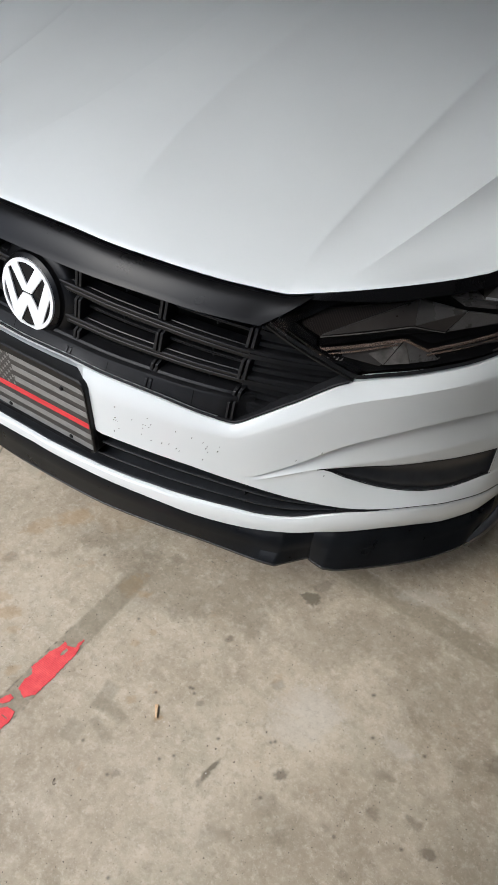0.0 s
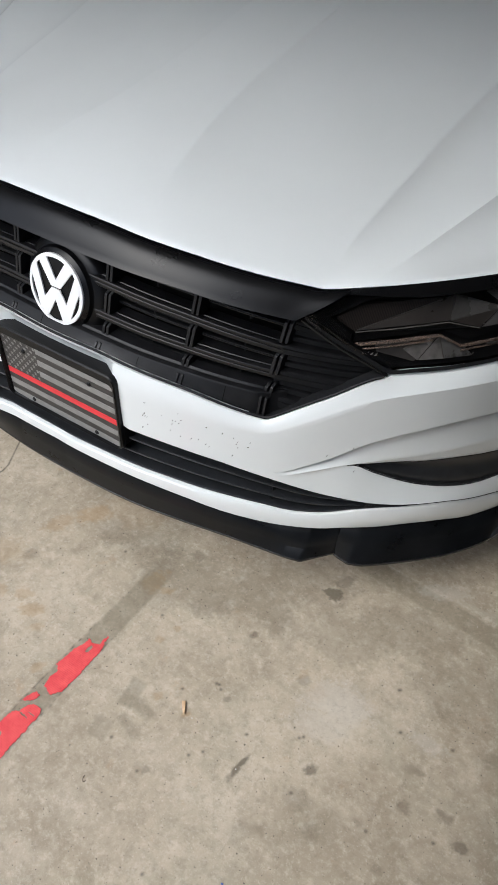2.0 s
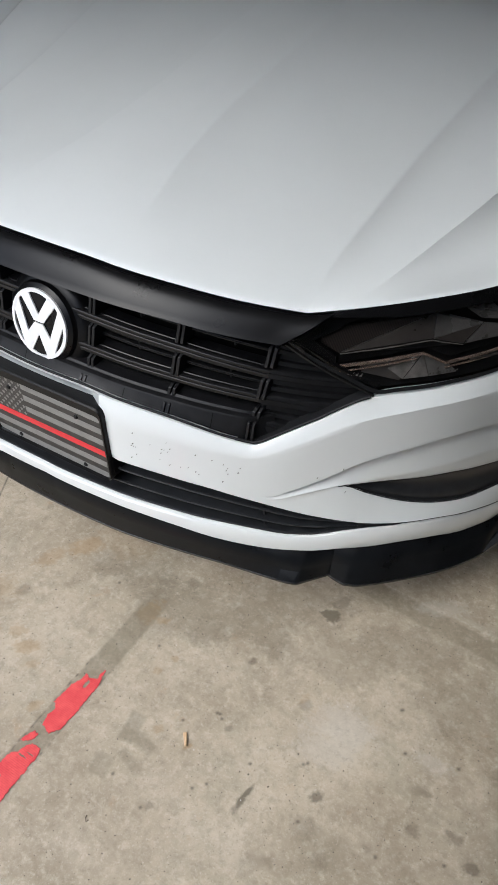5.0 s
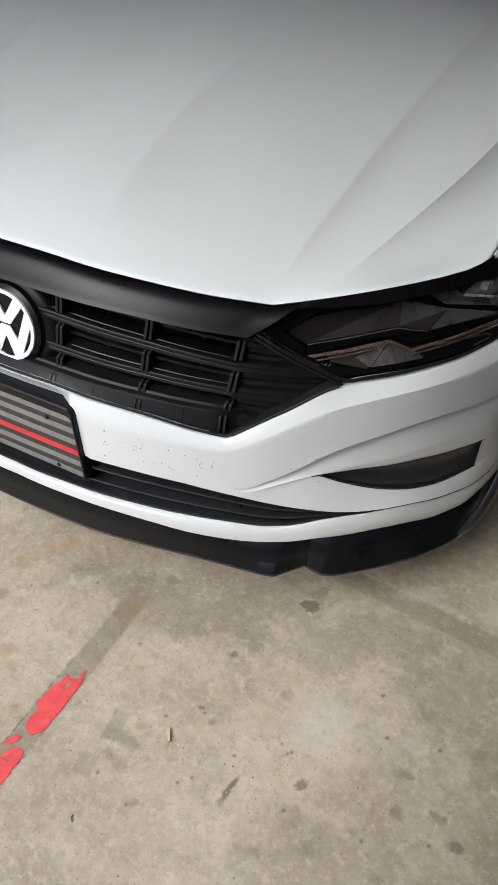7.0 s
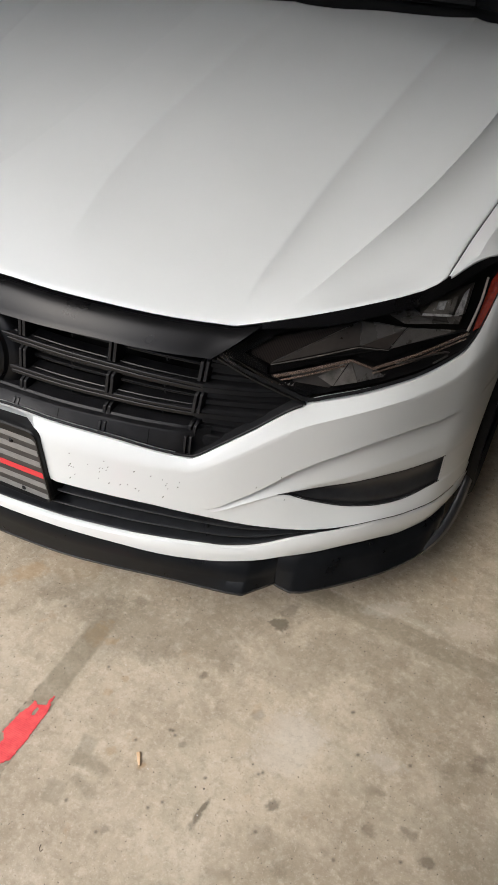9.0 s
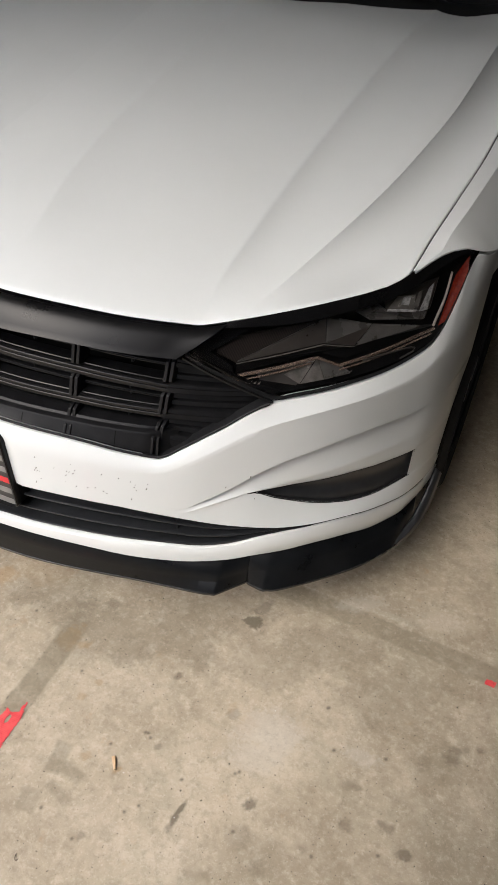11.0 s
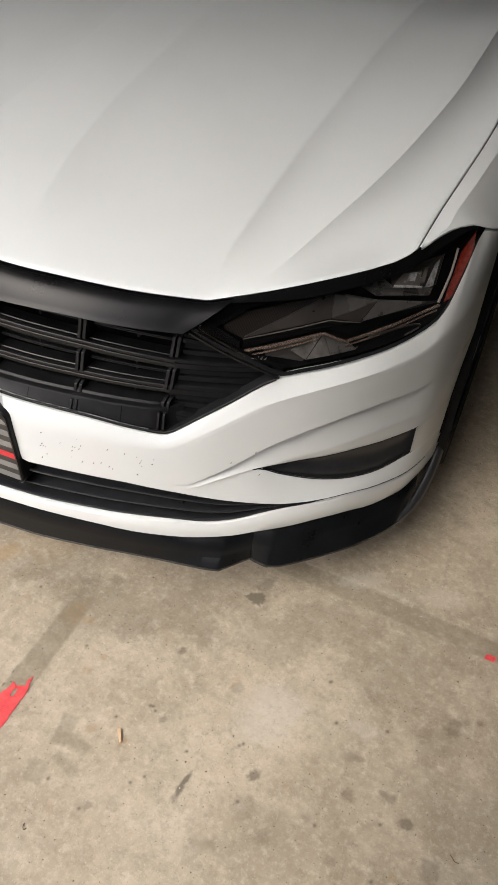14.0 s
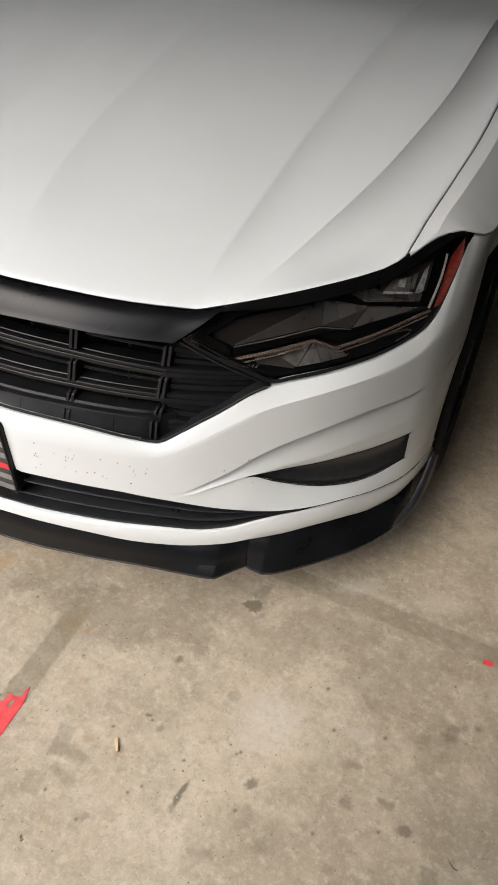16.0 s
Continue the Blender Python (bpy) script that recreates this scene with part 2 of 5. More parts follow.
c = _blend(c, (0.052, 0.042, 0.031), _range(_noise(170, 2, 0.5, (9, 8, 0)), 0.695, 0.735, 0, 0.9))
for name, colour, strength in (("oil_shade", (0.09, 0.074, 0.05), 0.75), ("rust", (0.35, 0.215, 0.085), 0.55), ("residue", (0.185, 0.162, 0.11), 0.75), ("pale", (0.62, 0.59, 0.53), 0.55), ("crack", (0.03, 0.026, 0.02), 1.0)):
    at = CONCRETE.node_tree.nodes.new("ShaderNodeAttribute")
    at.attribute_name = name
    c = _blend(c, colour, _range(at.outputs["Fac"], 0, 1, 0, strength))
wire(CONCRETE, c, main(CONCRETE).inputs["Base Color"])
wire(CONCRETE, _range(_noise(9, 5, 0.6, (5, 5, 0)), 0.3, 0.7, 0.6, 0.85), main(CONCRETE).inputs["Roughness"])
_b = node(CONCRETE, "ShaderNodeBump", Strength=0.3, Distance=0.002)
wire(CONCRETE, _noise(160, 5, 0.7), _b.inputs["Height"])
wire(CONCRETE, _b.outputs["Normal"], main(CONCRETE).inputs["Normal"])


# ---- mesh helpers ----
def pch(pairs):
    """A smooth curve through (x, value) pairs that does not overshoot, even in x."""
    xs, ys = (np.array(v, float) for v in zip(*pairs))
    h, d = np.diff(xs), np.diff(ys) / np.diff(xs)
    m = np.zeros(len(xs))
    for k in range(1, len(xs) - 1):
        if d[k - 1] * d[k] > 0:
            w1, w2 = 2 * h[k] + h[k - 1], h[k] + 2 * h[k - 1]
            m[k] = (w1 + w2) / (w1 / d[k - 1] + w2 / d[k])
    m[0], m[-1] = (0 if xs[0] == 0 else d[0]), d[-1]

    def f(x):
        x = min(max(abs(x), xs[0]), xs[-1])
        k = min(int(np.searchsorted(xs, x, side="right")) - 1, len(h) - 1)
        t = (x - xs[k]) / h[k]
        return float((2 * t**3 - 3 * t**2 + 1) * ys[k] + (t**3 - 2 * t**2 + t) * h[k] * m[k]
                     + (-2 * t**3 + 3 * t**2) * ys[k + 1] + (t**3 - t**2) * h[k] * m[k + 1])
    return f


def smooth_step(a, b, x):
    t = min(1, max(0, (x - a) / (b - a)))
    return t * t * (3 - 2 * t)


def through_points(points, n):
    """n points along a Catmull-Rom curve through the given ones, spaced by length."""
    p = [Vector(q) for q in points]
    p = [2 * p[0] - p[1], *p, 2 * p[-1] - p[-2]]
    fine = []
    for a, b, c2, d in zip(p, p[1:], p[2:], p[3:]):
        for k in range(24):
            t = k / 24
            fine.append(0.5 * ((2 * b) + (c2 - a) * t + (2 * a - 5 * b + 4 * c2 - d) * t * t + (3 * b - a - 3 * c2 + d) * t**3))
    fine.append(p[-2])
    run = [0.0]
    for a, b in zip(fine, fine[1:]):
        run.append(run[-1] + (b - a).length)
    out, k = [], 0
    for i in range(n):
        want = run[-1] * i / (n - 1)
        while k < len(run) - 2 and run[k + 1] < want:
            k += 1
        span = run[k + 1] - run[k]
        out.append(fine[k].lerp(fine[k + 1], (want - run[k]) / span if span > 1e-9 else 0))
    return out


def empty(name, label, category, group="", place=(0, 0, 0)):
    ob = new(name)
    ob.location = place
    return tagged(ob, label, category, group)


def part(name, bm, mat, parent=None, label="", smooth=True, thick=0.0, bevel=0.0):
    me = bpy.data.meshes.new(name)
    bm.to_mesh(me)
    bm.free()
    me.materials.append(mat)
    for p in me.polygons:
        p.use_smooth = smooth
    if smooth:
        me.set_sharp_from_angle(angle=radians(26))
    ob = new(name, me)
    if parent:
        ob.parent = parent
    if thick:
        s = ob.modifiers.new("thickness", "SOLIDIFY")
        s.thickness, s.offset = thick, -1
    if bevel:
        b = ob.modifiers.new("edges", "BEVEL")
        b.width, b.segments, b.limit_method = bevel, 2, "ANGLE"
    return tagged(ob, label)


def sheet(rows, skip=None, flip=False, closed=False):
    """A surface over rows of points; skip(i, j) leaves a face out."""
    bm = bmesh.new()
    vs = [[bm.verts.new(p) for p in row] for row in rows]
    n = len(rows[0])
    for i in range(len(rows) - 1):
        for j in range(n if closed else n - 1):
            if skip and skip(i, j):
                continue
            k = (j + 1) % n
            f = [vs[i][j], vs[i][k], vs[i + 1][k], vs[i + 1][j]]
            bm.faces.new(f[::-1] if flip else f)
    bmesh.ops.remove_doubles(bm, verts=bm.verts, dist=1e-5)
    return bm


def box(bm, centre, size, turn=None):
    m = Matrix.Translation(centre) @ (turn.to_4x4() if turn else Matrix()) @ Matrix.Diagonal((*size, 1))
    return bmesh.ops.create_cube(bm, size=1, matrix=m)["verts"]


def bar(path, profile, ends=True):
    """A bar whose profile (across, up) follows the path; across is level and square to the path."""
    rows = []
    for k, p in enumerate(path):
        a, b = path[max(k - 1, 0)], path[min(k + 1, len(path) - 1)]
        way = (Vector(b) - Vector(a)).normalized()
        side = way.cross(Vector((0, 0, 1))).normalized()
        up = side.cross(way).normalized()
        rows.append([Vector(p) + side * u + up * v for u, v in profile])
    bm = sheet(rows, closed=True)
    if ends:
        bm.verts.ensure_lookup_table()
        for row in (rows[0], rows[-1]):
            vs = [min(bm.verts, key=lambda v, q=q: (v.co - q).length_squared) for q in row]
            if len(set(vs)) == len(vs):
                try:
                    bm.faces.new(vs)
                except ValueError:
                    pass
    bmesh.ops.recalc_face_normals(bm, faces=bm.faces)
    return bm


def lathe(profile, n=40, axis="X"):
    """A ring shape from (radius, along) pairs turned about an axis."""
    rows = []
    for r, a in profile:
        row = []
        for k in range(n):
            w = 2 * math.pi * k / n
            y, z = r * math.cos(w), r * math.sin(w)
            row.append((a, y, z) if axis == "X" else (y, a, z) if axis == "Y" else (y, z, a))
        rows.append(row)
    bm = sheet(rows, closed=True)
    bmesh.ops.recalc_face_normals(bm, faces=bm.faces)
    return bm


def poly(points, depth, normal=(0, 0, 1)):
    """A flat plate with the outline given, depth thick along the normal."""
    bm = bmesh.new()
    a = [bm.verts.new(p) for p in points]
    b = [bm.verts.new(Vector(p) + Vector(normal) * depth) for p in points]
    bm.faces.new(a[::-1])
    bm.faces.new(b)
    for k in range(len(a)):
        j = (k + 1) % len(a)
        bm.faces.new((a[k], a[j], b[j], b[k]))
    bmesh.ops.recalc_face_normals(bm, faces=bm.faces)
    return bm


# ---- the garage ----
X0, X1, Y0, Y1, TOP, APRON = -3.1, 1.215, -0.62, 5.9, 2.7, -2.4


def slab(name, lo, hi, mat, label, category="wall"):
    bm = bmesh.new()
    box(bm, [(a + b) / 2 for a, b in zip(lo, hi)], [b - a for a, b in zip(lo, hi)])
    return tagged(part(name, bm, mat, None, label, False), category=category, kind="structure")


slab("wall_west", (X0 - 0.12, Y0, 0), (X0, Y1, TOP), WALL_PAINT, "plain painted garage side wall")
# unseen wall, added close by to keep the car's right side in shade
slab("wall_east", (X1, -1.09, 0), (X1 + 0.12, Y1, 3.3), WALL_SHADE, "unseen dark wall added to block light from the right")
slab("wall_north", (X0 - 0.12, Y1, 0), (X1 + 0.12, Y1 + 0.12, TOP), WALL_PAINT, "plain painted garage back wall")
slab("wall_south", (X0 - 0.12, Y0 - 0.12, 0), (-1.7, Y0, 3.3), WALL_PAINT, "unseen painted wall assumed beside the garage door opening")
# unseen jamb added behind the camera to shade the floor at the right
slab("wall_south_east", (0.84, -1.09, 0), (X1, -0.97, 2.45), WALL_PAINT, "unseen painted wall assumed beside the garage door opening")
# unseen lintel, set where its soft shadow gives the falloff over floor and hood
slab("wall_south_lintel", (-1.7, Y0 - 0.12, 2.45), (X1, Y0, 3.3), WALL_PAINT, "unseen painted lintel assumed above the garage door opening, cuts the light")
# unseen reflector wall, added to brighten the upright faces of the car
slab("opposite_wall", (-14, -9.3, 0), (14, -9, 3.8), BOUNCE_PAINT, "unseen pale wall added to bounce light onto the car's front")
slab("ceiling", (X0 - 0.12, Y0 - 0.12, TOP), (X1 + 0.12, Y1 + 0.12, TOP + 0.1), CEILING_PAINT, "plain painted garage ceiling", "ceiling")
# unseen ground outside, added as a pale reflector below the front
slab("ground", (-60, -60, -0.3), (60, 60, -0.03), DRIVE, "unseen ground around the garage, made pale to bounce light", "driveway")

# stains of the slab, with some shade near the car: kind, x, y, half length, half width, turn in degrees, strength
STAINS = [
    ("oil_shade", 0.6175, -0.227, 0.013, 0.0034, 78, 1.0), ("oil_shade", 0.6155, -0.247, 0.014, 0.0055, 84, 0.95), ("oil_shade", 0.613, -0.263, 0.010, 0.007, 80, 0.6), ("oil_shade", 0.729, -0.166, 0.011, 0.008, 40, 0.85),
    ("oil_shade", 0.572, 0.194, 0.019, 0.015, 0, 1.0), ("oil_shade", 0.58, 0.235, 0.028, 0.012, 60, 0.6), ("oil_shade", 1.007, -0.13, 0.012, 0.008, 20, 0.8),
    ("oil_shade", 0.487, 0.004, 0.013, 0.008, 70, 0.7), ("oil_shade", 0.503, 0.067, 0.04, 0.03, 20, 0.35), ("oil_shade", 0.627, -0.02, 0.012, 0.009, 30, 0.45),
    ("oil_shade", 0.899, -0.128, 0.010, 0.008, 0, 0.6), ("oil_shade", 0.968, -0.101, 0.012, 0.01, 0, 0.5), ("oil_shade", 0.882, -0.056, 0.014, 0.009, 20, 0.35),
    ("oil_shade", 1.048, 0.083, 0.02, 0.013, 60, 0.55), ("oil_shade", 0.68, -0.325, 0.03, 0.012, 40, 0.12), ("oil_shade", 0.783, -0.257, 0.012, 0.012, 0, 0.3),
    ("oil_shade", 0.222, 0.02, 0.06, 0.03, 85, 0.4), ("oil_shade", 0.30, 0.03, 0.09, 0.05, 60, 0.3), ("oil_shade", 0.42, 0.09, 0.1, 0.05, 20, 0.3), ("oil_shade", 0.75, 0.2, 0.12, 0.05, 30, 0.3),
    ("rust", -0.01, 0.05, 0.035, 0.022, 50, 0.75), ("rust", -0.061, -0.021, 0.035, 0.016, 60, 0.6), ("rust", 0.06, -0.224, 0.022, 0.013, 30, 0.75),
    ("rust", 0.101, -0.246, 0.014, 0.008, 40, 0.5), ("rust", 0.173, -0.307, 0.013, 0.008, 60, 0.6), ("rust", 0.232, -0.015, 0.03, 0.02, 70, 0.75),
    ("rust", 0.333, -0.118, 0.009, 0.007, 0, 0.6), ("rust", 0.408, -0.217, 0.011, 0.008, 30, 0.6), ("rust", 0.478, -0.214, 0.008, 0.004, 60, 0.8),
    ("rust", -0.1, -0.15, 0.05, 0.03, 30, 0.4), ("rust", 0.06, 0.12, 0.07, 0.04, 0, 0.3), ("rust", 0.66, -0.03, 0.02, 0.015, 0, 0.35),
    ("oil_shade", 0.897, -0.126, 0.011, 0.009, 0, 0.55), ("oil_shade", 0.89, -0.056, 0.013, 0.006, 10, 0.45), ("oil_shade", 0.48, -0.339, 0.007, 0.006, 0, 0.5), ("oil_shade", 0.844, -0.197, 0.009, 0.008, 0, 0.35), ("oil_shade", 0.699, -0.31, 0.02, 0.008, 40, 0.2), ("rust", 1.008, -0.223, 0.006, 0.006, 0, 0.6),
    ("rust", 0.023, -0.202, 0.016, 0.012, 20, 0.6), ("rust", -0.032, -0.23, 0.018, 0.013, 30, 0.6), ("rust", 0.347, -0.077, 0.008, 0.006, 0, 0.6), ("rust", 0.27, -0.015, 0.013, 0.008, 40, 0.7),
    ("oil_shade", -0.049, -0.12, 0.014, 0.016, 0, 0.4), ("oil_shade", 0.208, 0.069, 0.014, 0.010, 0, 0.5), ("oil_shade", 0.271, 0.10, 0.015, 0.012, 0, 0.5), ("oil_shade", 1.067, 0.101, 0.010, 0.006, 60, 0.45), ("oil_shade", 1.092, 0.114, 0.007, 0.005, 0, 0.5),
    ("oil_shade", 0.958, -0.097, 0.009, 0.007, 0, 0.6), ("oil_shade", 0.976, -0.096, 0.007, 0.005, 20, 0.5), ("oil_shade", 1.062, -0.185, 0.014, 0.016, 30, 0.5), ("oil_shade", 0.998, 0.041, 0.012, 0.014, 0, 0.3), ("oil_shade", 0.904, -0.242, 0.008, 0.008, 0, 0.35),
    ("oil_shade", 0.524, -0.144, 0.007, 0.005, 40, 0.5), ("rust", 0.619, -0.010, 0.012, 0.006, 70, 0.45), ("oil_shade", 0.627, -0.026, 0.010, 0.007, 30, 0.4), ("oil_shade", 0.735, -0.224, 0.022, 0.016, 10, 0.3),
    # broad soft blotches: dirt and the shade near the car, both as colour
    ("oil_shade", 0.46, 0.16, 0.14, 0.05, 25, 0.35), ("oil_shade", 0.36, 0.02, 0.05, 0.035, 10, 0.4), ("oil_shade", 0.66, 0.12, 0.10, 0.05, 30, 0.25), ("oil_shade", 0.90, 0.14, 0.10, 0.06, 20, 0.25), ("oil_shade", 0.12, 0.06, 0.09, 0.04, 10, 0.3),
    ("pale", 0.706, -0.023, 0.06, 0.035, 20, 0.5), ("pale", 0.887, 0.004, 0.03, 0.015, 10, 0.5), ("pale", 0.78, 0.345, 0.05, 0.02, 30, 0.5),
    ("pale", 0.95, 0.37, 0.06, 0.02, 20, 0.25), ("pale", 0.86, 0.34, 0.04, 0.008, 0, 0.25), ("pale", 0.70, -0.08, 0.05, 0.03, 30, 0.4),
]
SPECKS = [(0.493, -0.128), (0.686, -0.121), (0.439, -0.177), (0.794, 0.071), (0.586, -0.472), (0.965, -0.15), (0.977, -0.243), (0.124, 0.012), (0.488, -0.129), (0.502, -0.134), (0.595, -0.179), (0.796, 0.073), (0.68, -0.127), (0.72, -0.221), (0.529, -0.273), (0.547, -0.253), (0.834, -0.006), (0.47, -0.35), (0.39, -0.33), (0.86, -0.2), (0.30, -0.07), (0.93, 0.02)]
# marks with straight edges that lifted tape left behind: centre, half sizes, turn, strength
STRIPS = [(0.2245, -0.3, 0.026, 0.34, -0.9, 0.8), (0.88, 0.297, 0.32, 0.0245, -2.7, 0.55), (0.364, -0.241, 0.016, 0.03, 8, 0.62), (0.398, -0.253, 0.030, 0.011, -10, 0.6), (0.360, -0.328, 0.019, 0.021, 12, 0.55), (0.403, -0.296, 0.028, 0.009, -18, 0.5),
          (0.78, -0.24, 0.04, 0.03, 15, 0.22), (0.69, -0.33, 0.02, 0.03, -20, 0.14), (1.02, 0.04, 0.05, 0.03, 20, 0.2)]
CRACK = [(-0.302, -0.15), (-0.298, -0.08), (-0.300, -0.011), (-0.298, 0.024), (-0.302, 0.046), (-0.327, 0.092), (-0.342, 0.121), (-0.36, 0.2)]


def stain_fields(x, y):
    """How much of each stain lies at a place of the slab."""
    v = Vector((x, y, 0))
    jig = 0.25 * noise.noise(v * 55) + 0.35 * noise.noise(v * 21 + Vector((3, 7, 1))) + 0.35 * noise.noise(v * 130) + 0.2 * noise.noise(v * 290)
    out = dict(oil_shade=0.0, rust=0.0, residue=0.0, pale=0.0, crack=0.0)
    for kind, sx, sy, a, b, turn, strength in STAINS:
        if abs(x - sx) > 3 * a + 0.02 or abs(y - sy) > 3 * a + 0.02:
            continue
        w = radians(turn)
        u, t = (x - sx) * math.cos(w) + (y - sy) * math.sin(w), -(x - sx) * math.sin(w) + (y - sy) * math.cos(w)
        r = math.hypot(u / a, t / b) + 1.3 * jig
        out[kind] = max(out[kind], strength * min(1, max(0, (1.45 - r) / 0.65)))
    for sx, sy in SPECKS:
        d = math.hypot(x - sx, y - sy)
        if d < 0.008:
            out["crack"] = max(out["crack"], 0.8 * max(0, 1 - d / 0.005))
    for sx, sy, a, b, turn, strength in STRIPS:
        w = radians(turn)
        u, t = (x - sx) * math.cos(w) + (y - sy) * math.sin(w), -(x - sx) * math.sin(w) + (y - sy) * math.cos(w)
        inside = min(a - abs(u), b - abs(t)) + 0.0025 * jig
        if inside > -0.004:
            worn = 0.85 + 0.3 * noise.noise(v * 34 + Vector((9, 2, 4))) + 0.25 * noise.noise(v * 120)
            worn *= smooth_step(0.055, -0.015, y) if abs(x - 0.222) < 0.05 else 1.0
            out["residue"] = max(out["residue"], strength * min(1, max(0, (inside + 0.003) / 0.006)) * min(1, max(0.35, worn)))
    if -0.48 < y < -0.165 and 0.18 < x < 0.27:
        # dark, broken lines along the torn edges of the tape
        d = min(abs(x - 0.199 - 0.002 * noise.noise(v * 60)), abs(x - 0.2515 - 0.002 * noise.noise(v * 60 + Vector((5, 0, 0)))))
        out["crack"] = max(out["crack"], 0.75 * max(0, 1 - d / 0.0032) * min(1, max(0, 0.35 + 1.6 * noise.noise(v * 95 + Vector((2, 2, 2))))))
    for (ax, ay), (bx, by) in zip(CRACK, CRACK[1:]):
        if abs(x - ax) < 0.1 and abs(y - ay) < 0.15:
            e, q = Vector((bx - ax, by - ay)), Vector((x - ax, y - ay))
            d = (q - e * min(1, max(0, q.dot(e) / e.length_squared))).length + 0.003 * abs(jig)
            out["crack"] = max(out["crack"], max(0, 1 - d / 0.0034))
    return out


def floor_mesh():
    nx, ny, lo, hi = 760, 560, (-0.6, -0.65), (1.2, 0.72)
    xs = [X0 - 0.1, *np.linspace(lo[0], hi[0], nx).tolist(), X1 + 0.1]
    ys = [APRON, *np.linspace(lo[1], hi[1], ny).tolist(), Y1 + 0.1]
    verts = [(x, y, 0) for y in ys for x in xs]
    n = len(xs)
    faces = [(j * n + i, j * n + i + 1, (j + 1) * n + i + 1, (j + 1) * n + i) for j in range(len(ys) - 1) for i in range(n - 1)]
    me = bpy.data.meshes.new("floor")
    me.from_pydata(verts, [], faces)
    fields = [stain_fields(x, y) for x, y, _ in verts]
    for key in ("oil_shade", "rust", "residue", "pale", "crack"):
        me.attributes.new(key, "FLOAT", "POINT").data.foreach_set("value", [f[key] for f in fields])
    me.materials.append(CONCRETE)
    ob = tagged(new("floor", me), "worn grey-brown concrete garage floor with oil and rust stains and painted shade near the car", "floor", kind="structure")
    base = bmesh.new()
    box(base, ((X0 + X1) / 2, (APRON + Y1) / 2, -0.104), (X1 - X0 + 0.2, Y1 - APRON + 0.2, 0.2))
    tagged(part("floor_slab", base, DRIVE, None, "concrete slab under the floor surface", False), category="floor", kind="structure")
    return ob


floor_mesh()

# ---- the car ----
car = empty("car", "white compact sedan with black grille, dark headlights and black front splitter", "car")
PLAN = pch([(0, 0), (0.15, 0.007), (0.3, 0.035), (0.45, 0.09), (0.6, 0.18), (0.7, 0.268), (0.78, 0.378), (0.82, 0.458), (0.84, 0.54), (0.85, 0.64)])
AXLE_Y, AXLE_Z, ARCH = 0.90, 0.325, 0.36
side = [*np.linspace(0, 0.42, 15), *np.linspace(0.4275, 0.6, 14), *np.linspace(0.61, 0.79, 13), 0.799, 0.803, 0.808, 0.812, 0.815, 0.818, 0.8215, 0.826, 0.831, 0.836, 0.840, 0.844, 0.847, 0.85]
COLUMNS = [-float(x) for x in side[:0:-1]] + [float(x) for x in side]


def arch_y(z):
    """Where the wheel arch cuts the bumper off."""
    h = min(abs(z - AXLE_Z), ARCH)
    return min(0.615, AXLE_Y - math.sqrt(ARCH**2 - h * h) if h < ARCH else 0.615)


def plan_end(y):
    """The width at which the plan curve has come back to y."""
    a, b = 0.79, 0.85
    for _ in range(18):
        m = (a + b) / 2
        a, b = (m, b) if PLAN(m) < y else (a, m)
    return a


ENDS = {}


def skin(x, z, off=0.0):
    """A point of the car's front at height z, off metres behind the plan curve."""
    if abs(x) > 0.79:
        # the corner ends along the wheel arch
        key = round(arch_y(z), 4)
        if key not in ENDS:
            ENDS[key] = plan_end(key)
        x = math.copysign(0.79 + (abs(x) - 0.79) * min(1.0, (ENDS[key] - 0.79) / 0.06), x)
    y = PLAN(x)
    if x < 0:
        # the bumper sits a little askew on its brackets on this side
        y -= 0.2 * min(max(-x - 0.16, 0), 0.34) * smooth_step(0.70, 0.56, z) + 0.09 * min(max(-x - 0.03, 0), 0.5) * smooth_step(0.43, 0.34, z)
    return (x, y + off, z)


def pocket(x):
    """The flat seat of the number plate."""
    return 0.03 * (1 - smooth_step(0.1285, 0.159, abs(x)))


def front_band(lines, skip=None):
    """A surface from lines of (height curve, offset curve), from the lowest up."""
    return sheet([[skin(x, z(x), off(x)) for x in COLUMNS] for z, off in lines], skip)


def const(v):
    return lambda x: v


def mixed(a, b, t, add=0.0):
    return lambda x: a(x) + (b(x) - a(x)) * t + add


B_TOP = pch([(0, 0.560), (0.1, 0.561), (0.19, 0.554), (0.3, 0.541), (0.39, 0.521), (0.425, 0.516), (0.445, 0.527), (0.454, 0.534), (0.514, 0.577), (0.594, 0.626), (0.62, 0.628), (0.66, 0.631), (0.70, 0.636), (0.735, 0.640), (0.764, 0.648), (0.79, 0.662), (0.803, 0.69), (0.812, 0.74), (0.818, 0.785), (0.8215, 0.794), (0.83, 0.7905), (0.84, 0.7825), (0.85, 0.7735)])
B_TOP_OFF = pch([(0, 0.012), (0.55, 0.012), (0.62, 0.021), (0.79, 0.019), (0.803, 0.027), (0.812, 0.046), (0.8215, 0.066), (0.83, 0.052), (0.84, 0.03), (0.85, 0.0)])
C3 = pch([(0, 0.52), (0.3, 0.50), (0.42, 0.492), (0.5, 0.535), (0.55, 0.568), (0.59, 0.59), (0.63, 0.601), (0.70, 0.611), (0.78, 0.617), (0.81, 0.64), (0.872, 0.68)])
